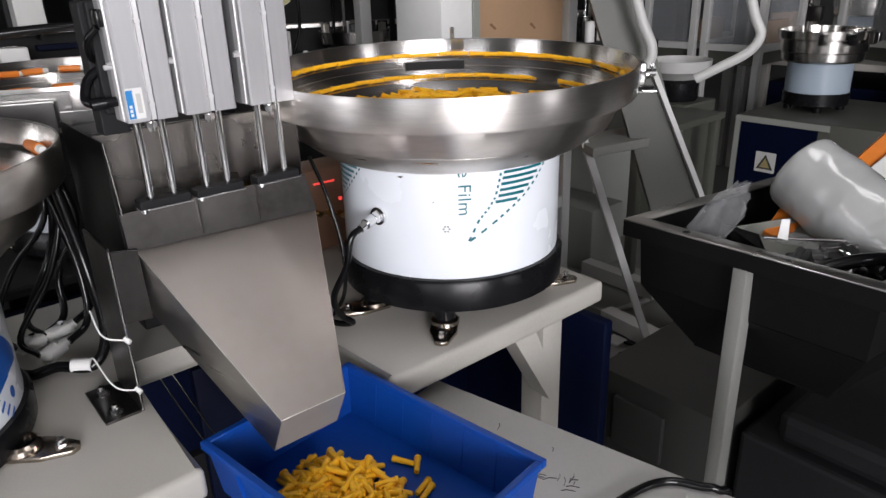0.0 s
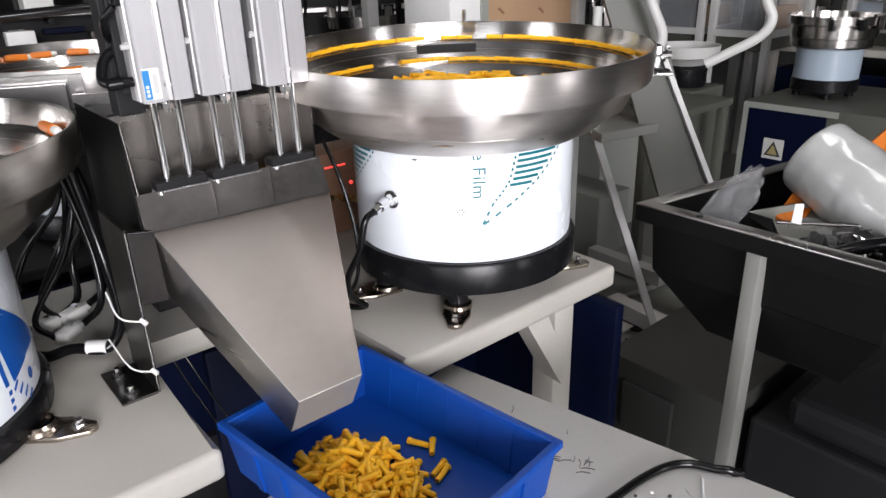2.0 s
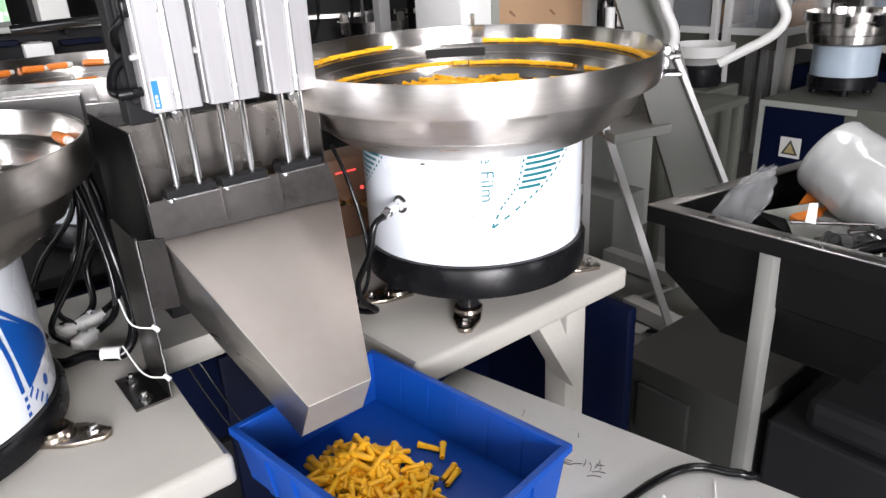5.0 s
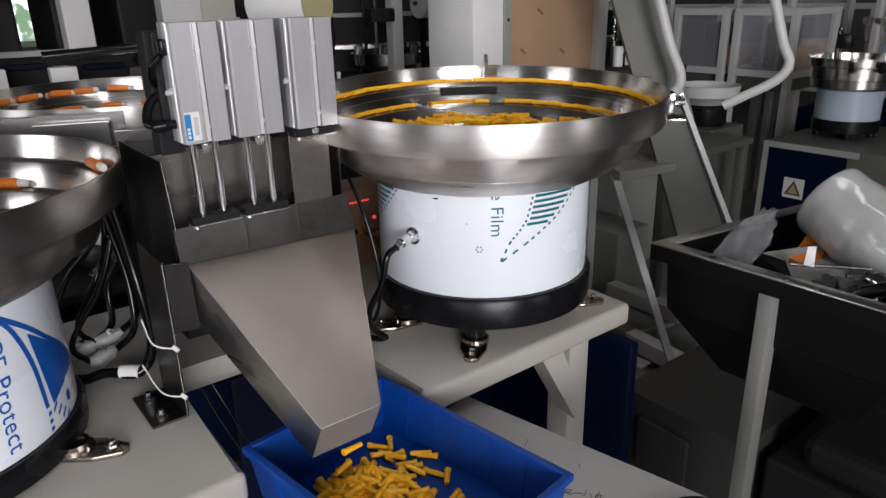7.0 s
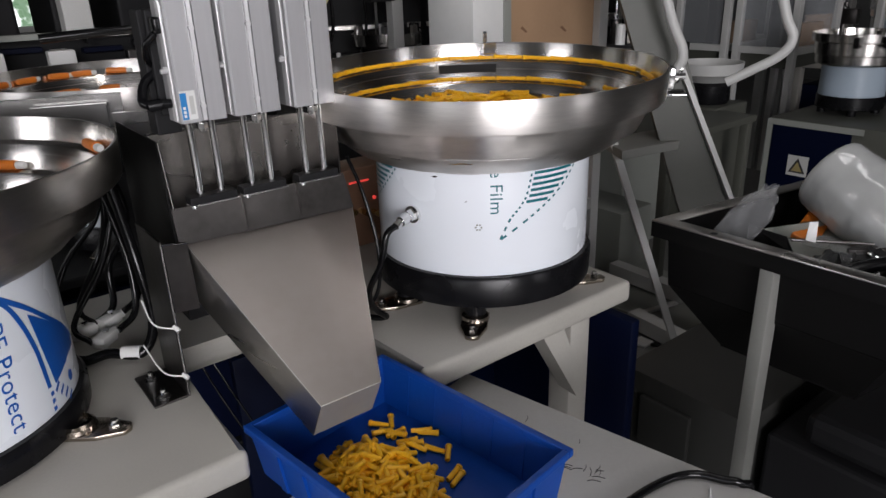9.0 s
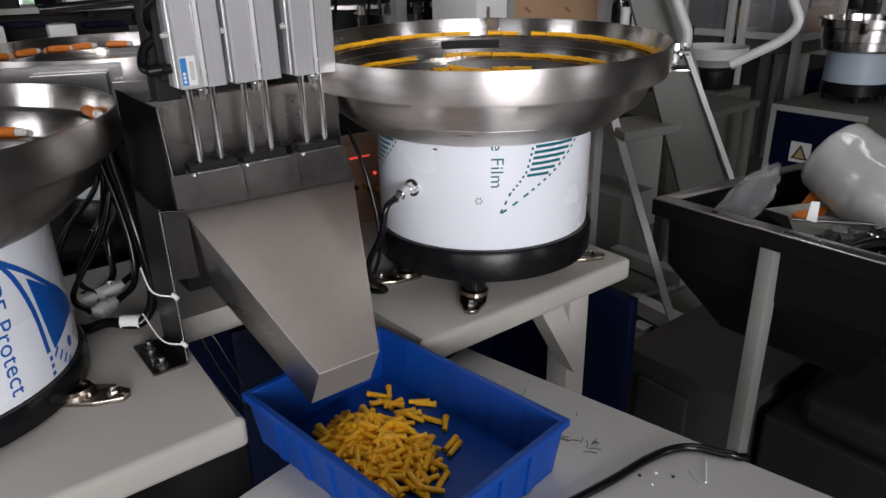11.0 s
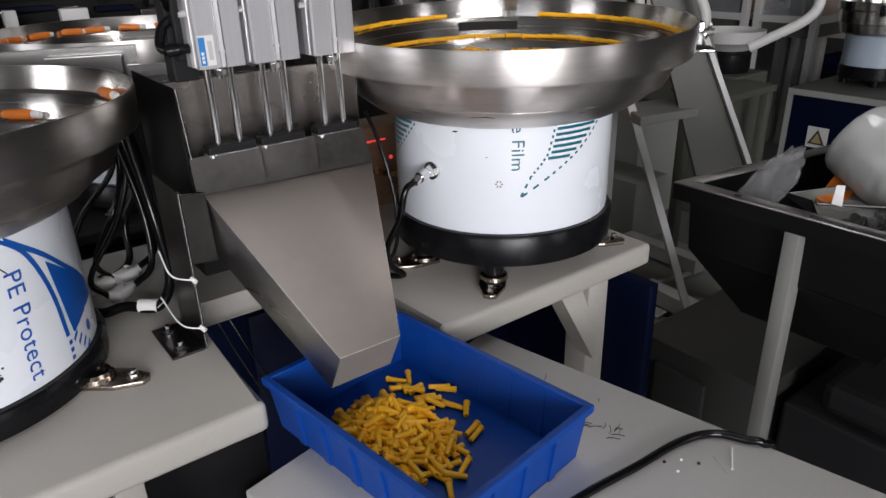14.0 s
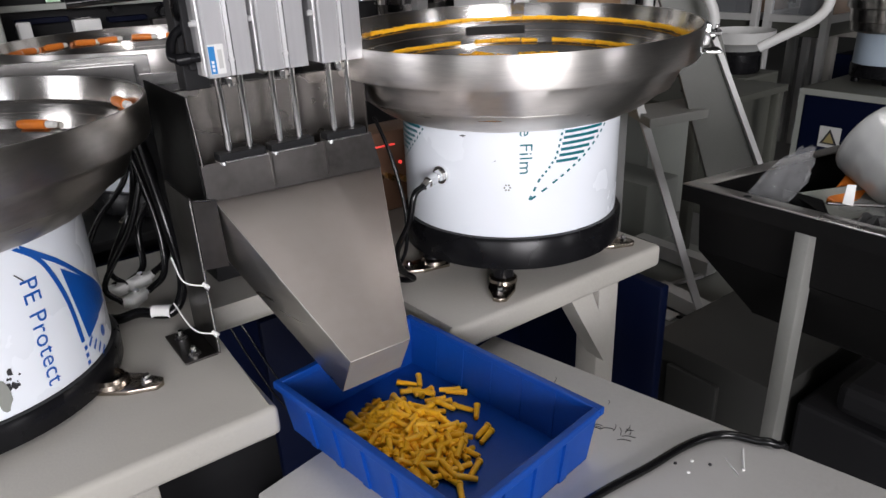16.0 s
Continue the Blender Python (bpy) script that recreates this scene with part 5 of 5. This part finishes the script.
# dark machines down the hall with bright fittings
def dark_machine(x, y, w, top, seed, count=44):
    m = thing("machine_unit", (x, y, 0), "dark machine unit crowded with bright fittings", "machine", "machine units", rz=-25)
    low = 0.96
    part("bed", block(-w / 2, w / 2, -0.2, 0.25, 0.0, low, 0.01), BLACK_PAINT, m)
    part("back_case", block(-w / 2, w / 2, 0.15, 0.25, low + 0.0005, top, 0.01), BLACK_PAINT, m)
    rnd = random.Random(seed)
    for k in range(count):
        u, v, s = rnd.uniform(-w / 2 + 0.05, w / 2 - 0.1), rnd.uniform(-0.18, 0.08), rnd.uniform(0.010, 0.05)
        h = rnd.choice((0.05, 0.1, 0.16, 0.3, 0.5)) * rnd.uniform(0.6, 1.1)
        mat = [CHROME, DARK_STEEL, STEEL, PALE, BLACK, WHITE_PLASTIC, DARK_STEEL][k % 7]
        if k % 3:
            part("fitting", block(u, u + s * (0.4 if h > 0.2 else 1.5), v, v + 0.03, low + 0.0005, low + h, 0.004), mat, m)
        else:
            part("fitting", rod((u, v, low + 0.0005), (u, v, low + h * 0.7), s * 0.6, 12), mat, m, smooth=40)
    for k in range(3):
        z = low + 0.12 + 0.15 * k
        part("rail", block(-w / 2, w / 2, 0.09, 0.1495, z, z + 0.02, 0.002), [STEEL, GREY_PAINT, DARK_STEEL][k], m)
    for k in range(4):
        u = rnd.uniform(-w / 2 + 0.1, w / 2 - 0.1)
        part("cable", tube([(u, 0.149, top - 0.02), (u + 0.06, 0.0, top - 0.10), (u + 0.1, -0.08, 1.15), (u + 0.05, -0.12, 0.965)], 0.008, 8), CABLE, m, smooth=60)
    return m


for k, (x, y, w, top) in enumerate(((2.0, 3.15, 0.9, 1.62), (2.75, 2.95, 0.6, 1.5), (3.3, 2.55, 0.45, 1.25), (4.6, 1.05, 0.6, 1.2), (3.0, 3.7, 0.9, 1.75))):
    dark_machine(x, y, w, top, 500 + k, 44 if k else 18)
bowl = thing("steel_bowl", (2.03, 2.99, 0.9605), "bright stainless bowl on the dark machine bed", "bowl")
part("bowl", lathe([(0, 0), (0.07, 0), (0.075, 0.03), (0.15, 0.06), (0.165, 0.065), (0.168, 0.115), (0.163, 0.115), (0.16, 0.07), (0, 0.05)], 48), BOWL_STEEL, bowl, smooth=40)
for a in range(0, 360, 45):
    part("clamp", block(0.150 * math.cos(a) - 0.014, 0.150 * math.cos(a) + 0.014, 0.150 * math.sin(a) - 0.012, 0.150 * math.sin(a) + 0.012, 0.10, 0.15, 0.003), [CHROME, STEEL][a % 2], bowl)
stand = thing("machine_post", (1.95, 2.80, 0), "white square machine post with a black sensor head", "post")
part("post", block(-0.028, 0.028, -0.025, 0.025, 0.0, 1.75, 0.003), PALE, stand)
part("sensor_head", block(-0.15, -0.029, -0.05, 0.01, 1.22, 1.275, 0.004), BLACK_PAINT, stand, "black sensor head")
part("sensor_lens", rod((-0.055, -0.051, 1.247), (-0.055, -0.060, 1.247), 0.018, 16), CHROME, stand, smooth=35)
drum = thing("film_reel", (2.20, 2.85, 1.26), "white film reel on a dark bracket", "reel")
part("reel", rod((-0.08, 0, 0.03), (0.07, 0, 0.03), 0.065, 28), WHITE_PLASTIC, drum, smooth=40)
part("bracket", block(-0.01, 0.01, 0.066, 0.09, -1.2595, 0.06, 0.003), BLACK_PAINT, drum)
part("axle", rod((-0.10, 0.0, 0.03), (0.0, 0.07, 0.03), 0.01, 10), DARK_STEEL, drum)
# dark machines behind the left bowls
mach = thing("assembly_machine", (0.75, 2.65, 0), "black assembly machine with pale uprights", "machine")
part("bed", block(-0.95, 0.65, -0.15, 0.5, 0.0, 1.02, 0.01), BLACK_PAINT, mach)
part("lower_case", block(-0.95, 0.75, 0.10, 0.5, 1.02, 1.165, 0.01), BLACK_PAINT, mach)
for x0, x1 in ((-0.95, -0.25), (-0.15, -0.03), (0.05, 0.75)):
    part("upper_case", block(x0, x1, 0.10, 0.5, 1.166, 1.75, 0.01), BLACK_PAINT, mach)
part("door", block(-0.85, -0.42, -0.30, -0.155, 0.6, 1.75, 0.008), GREY_PAINT, mach)
part("upright", block(-0.162, -0.085, -0.13, -0.06, 1.185, 1.75, 0.003), PALE, mach)
part("upright", block(0.123, 0.248, -0.13, -0.06, 1.02, 1.75, 0.003), PALE, mach)
part("upright", block(0.252, 0.37, -0.115, -0.06, 1.02, 1.75, 0.003), IVORY, mach, "ivory column")
for k in range(34):
    rnd = random.Random(300 + k)
    x, z = rnd.uniform(-0.4, 0.62), rnd.uniform(1.03, 1.15)
    part("fitting", block(x, x + rnd.uniform(0.02, 0.09), -0.11 + 0.02 * (k % 3), -0.07 + 0.02 * (k % 3), 1.021, z, 0.003), [CHROME, DARK_STEEL, STEEL, WHITE_PLASTIC][k % 4], mach)
for k in range(64):
    rnd = random.Random(700 + k)
    x, z, s = rnd.uniform(-0.6, 0.74) if k % 2 else rnd.uniform(0.25, 0.74), rnd.uniform(1.05, 1.62), rnd.uniform(0.008, 0.03)
    mat = [CHROME, DARK_STEEL, PALE, BLACK, STEEL, NAVY][k % 6]
    if k % 3 == 0:
        part("fitting", rod((x, 0.0999, z), (x, 0.03, z), s * 0.8, 12), mat, mach, smooth=40)
    elif k % 3 == 1:
        part("fitting", block(x - s, x + s, 0.04, 0.0999, z - s * 0.7, z + s * 0.7, 0.003), mat, mach)
    else:
        part("fitting", block(x - s * 3, x + s * 3, 0.06, 0.0999, z - 0.008, z + 0.008, 0.002), mat, mach)
part("white_drum", rod((0.60, 0.0999, 1.43), (0.60, -0.08, 1.43), 0.055, 24), WHITE_PLASTIC, mach, "white drum", smooth=40)
part("blue_cover", block(0.30, 0.42, 0.03, 0.0999, 1.47, 1.56, 0.006), NAVY, mach, "dark blue cover")
for z in (1.17, 1.34, 1.53):
    part("rail", block(-0.80, 0.72, 0.0, 0.03, z, z + 0.018, 0.002), [DARK_STEEL, STEEL, GREY_PAINT][int(z * 10) % 3], mach)
for x in (-0.55, 0.28, 0.70):
    part("rail_post", block(x, x + 0.03, 0.0305, 0.0995, 1.025, 1.6, 0.002), DARK_STEEL, mach)
part("dark_arm", tube([(-0.34, -0.78, 1.215), (-0.2, -0.80, 1.222), (-0.08, -0.81, 1.215), (-0.05, -0.82, 1.13), (0.0, -0.60, 1.12)], 0.010, 10), CABLE, mach, "black cable arm", smooth=60)
reel = thing("film_reel", (1.205, 2.12, 1.305), "white film reel with a tan core on a machine", "reel")
p = part("reel", lathe([(0.03, 0), (0.075, 0), (0.077, 0.003), (0.077, 0.22), (0.03, 0.222)], 40), WHITE_PLASTIC, reel, smooth=40)
p.matrix_basis = pose(0, 0, 0, -90, 0, 22)
p = part("core", lathe([(0, -0.002), (0.028, -0.002), (0.074, -0.001), (0.074, 0.0), (0, 0.001)], 40), material("tan_core", (0.42, 0.38, 0.20), 0.6), reel, "tan end disc", smooth=30)
p.matrix_basis = pose(0, 0, 0, -90, 0, 22)
part("reel_post", block(-0.02, 0.02, 0.24, 0.28, -1.304, 0.02, 0.003), GREY_PAINT, reel)

# ---- yellow plugs ----
def plug_mesh():
    """A hollow ribbed plug with a collar, lying along x."""
    bm = lathe([(0.0034, 0.0155), (0.0046, 0.0155), (0.0052, 0.0148), (0.0052, 0.0118), (0.0044, 0.0110), (0.0041, 0.002), (0.0044, 0.001), (0.0041, 0.0), (0.0039, -0.0125), (0.0034, -0.0150), (0.0020, -0.0152), (0.0020, -0.008)], 12)
    bm.faces.new([v for v in bm.verts if abs(v.co.z + 0.008) < 1e-6])
    inner = [v for v in bm.verts if abs(v.co.z - 0.0155) < 1e-6 and math.hypot(v.co.x, v.co.y) < 0.004]
    deep = [bm.verts.new((v.co.x, v.co.y, 0.004)) for v in inner]
    for k in range(12):
        bm.faces.new((inner[k], inner[(k + 1) % 12], deep[(k + 1) % 12], deep[k]))
    bm.faces.new(deep)
    bmesh.ops.rotate(bm, verts=bm.verts, cent=(0, 0, 0), matrix=Matrix.Rotation(radians(90), 3, "Y"))
    bmesh.ops.scale(bm, vec=(0.93, 0.88, 0.88), verts=bm.verts)
    me = bpy.data.meshes.new("yellow_plug")
    bmesh.ops.recalc_face_normals(bm, faces=bm.faces)
    bm.to_mesh(me)
    bm.free()
    me.materials.append(YELLOW)
    me.shade_smooth()
    me.set_sharp_from_angle(angle=radians(40))
    return me


PLUG = plug_mesh()


def plug(m, label, group):
    ob = tagged(new("yellow_plug", PLUG), label, "plug", group)
    ob.matrix_basis = m
    return ob


# a heap that grows piece by piece on a height map of the bin's floor
CELL = 0.003
rng = random.Random(11)
height = {}
bin_m = pose(BIN[0], BIN[1], BENCH + 0.0047, 0, 0, BIN_TURN)


def settle(x, y, yaw):
    """Lets one plug down at x, y in the bin's own axes; gives its pose."""
    ux, uy = math.cos(yaw), math.sin(yaw)
    cells = [[(round((x + ux * s - uy * o) / CELL), round((y + uy * s + ux * o) / CELL)) for o in (-0.003, 0, 0.003)] for s in (-0.014, -0.007, 0, 0.007, 0.014)]
    h = [sorted(height.get(c, 0.0) for c in row)[1] * 0.8 for row in cells]
    a, b, mid = max(h[0], h[1] - 0.002), max(h[4], h[3] - 0.002), h[2]
    lift = max(0.0, mid - (a + b) / 2)
    a, b = a + lift * 0.3, b + lift * 0.3
    pitch = math.atan2(b - a, 0.028)
    pitch = max(-0.6, min(0.6, pitch))
    z = (a + b) / 2 + 0.0044
    for row, s in zip(cells, (-1, -0.5, 0, 0.5, 1)):
        for c in row:
            height[c] = max(height.get(c, 0), z + math.sin(pitch) * 0.014 * s + 0.0022)
    return bin_m @ pose(x, y, z) @ Matrix.Rotation(yaw, 4, "Z") @ Matrix.Rotation(-pitch, 4, "Y") @ Matrix.Rotation(rng.uniform(0, 6.2), 4, "X")


heap = []
while len(heap) < 190:
    x, y = rng.uniform(-0.09, 0.05), rng.uniform(-0.085, 0.11)
    if -0.084 < x and (x + 0.028) ** 2 / 0.064 ** 2 + (y - 0.020) ** 2 / 0.088 ** 2 < 1:
        yaw = rng.uniform(0, 2 * math.pi)
        heap.append(plug(settle(x, y, yaw), "yellow plastic plug lying in the blue bin", "plugs in the bin"))
for x, y, yaw in ((0.048, -0.036, 0.2), (0.044, -0.046, 0.25), (-0.006, -0.074, 0.35), (-0.026, -0.078, 2.3), (-0.044, -0.088, 0.9), (0.072, -0.004, 0.7), (0.066, 0.014, 1.9)):
    plug(settle(x, y, yaw), "yellow plastic plug lying apart in the blue bin", "plugs in the bin")
falling = []
for k in range(20):
    x, y = (rng.gauss(0.055, 0.010), rng.gauss(0.098, 0.008)) if k < 4 else (rng.gauss(0.066, 0.010), rng.gauss(0.046, 0.014)) if k < 9 else (rng.gauss(0.0, 0.028), rng.gauss(0.05, 0.03))
    end = settle(max(-0.05, min(x, 0.085)), min(y, 0.118), rng.uniform(0, 2 * math.pi))
    falling.append((plug(end, "yellow plastic plug that drops into the blue bin", "plugs in the bin"), end))

# rows of plugs that ride round the bowl's track
SPEED = 39.0
riders = []
zr = TABLE + 0.036 + 0.215


def ring_mesh(r, tilt):
    me = PLUG.copy()
    me.transform(pose(r, 0, 0, 0, 0, 90) @ pose(0, 0, 0, tilt, 0, 0))
    return me


for r, z, step, gaps in ((0.2695, zr + 0.1000, 6.2, ((55, 92),)), (0.2475, zr + 0.0635, 6.75, ((200, 214),))):
    me = ring_mesh(r, 0)
    n = int(360 / step)
    for k in range(n):
        ang = 360 * k / n + rng.uniform(-0.35, 0.35)
        late = (ang + SPEED * 14.5) % 360
        if any(a < late < b for a, b in gaps) or rng.random() < 0.04:
            continue
        ob = tagged(new("yellow_plug", me), "yellow plastic plug riding the bowl's spiral track", "plug", "plugs on the track")
        riders.append((ob, ang, z + rng.uniform(-0.0006, 0.001)))
verts, faces = [], []
shape = [v.co.copy() for v in PLUG.vertices]
for k in range(210):
    a, r = rng.uniform(-20, 115) if k % 4 else rng.uniform(0, 360), rng.uniform(0.13, 0.212)
    m = pose(MAIN[0] + r * math.cos(radians(a)), MAIN[1] + r * math.sin(radians(a)), zr + 0.0315 + 0.0068 * (k % 4), 0, rng.uniform(-14, 14), a + 90 + rng.gauss(0, 35))
    faces += [[i + len(verts) for i in p.vertices] for p in PLUG.polygons]
    verts += [m @ v for v in shape]
me = bpy.data.meshes.new("plug_heap")
me.from_pydata(verts, [], faces)
me.materials.append(YELLOW)
me.shade_smooth()
me.set_sharp_from_angle(angle=radians(40))
tagged(new("plug_heap", me), "loose heap of yellow plastic plugs in the steel bowl", "plugs", kind="stuff")


def motions():
    # the third gate lifts, lets a batch through and comes down again
    up = gates[2].matrix_basis.copy()
    x, y, z = up.translation
    walk(gates[2], [(0.0, pose(x, y, z)), (5.25, pose(x, y, z)), (5.5, pose(x, y, z + 0.089)), (7.82, pose(x, y, z + 0.089)), (7.9, pose(x, y, z + 0.0646)), (8.0, pose(x, y, z + 0.030)), (8.1, pose(x, y, z)), (16.0, pose(x, y, z))])
    # the batch slides down inside the chute and drops into the bin
    for k, (ob, end) in enumerate(falling):
        turn = end.to_quaternion().to_matrix().to_4x4()
        t = 5.6 + 0.045 * k
        wait = Matrix.Translation((0.556 + 0.008 * (k % 5), 1.030 + 0.006 * (k // 10), 1.012 + 0.011 * ((k // 5) % 2))) @ turn
        high = Matrix.Translation((0.54, 0.97, 0.955)) @ turn
        out = Matrix.Translation((0.482 + 0.008 * (k % 3 - 1), 0.83, 0.815)) @ turn
        walk(ob, [(0.0, wait), (t, wait), (t + 0.2, high), (t + 0.5, out), (t + 0.65, end), (16.0, end)])
    for ob, ang, z in riders:
        walk(ob, [(s, pose(*MAIN, TABLE) @ MAIN_TIP @ pose(0, 0, z - TABLE, 0, 0, ang + SPEED * s)) for s in [0.8 * j for j in range(21)]])


motions()
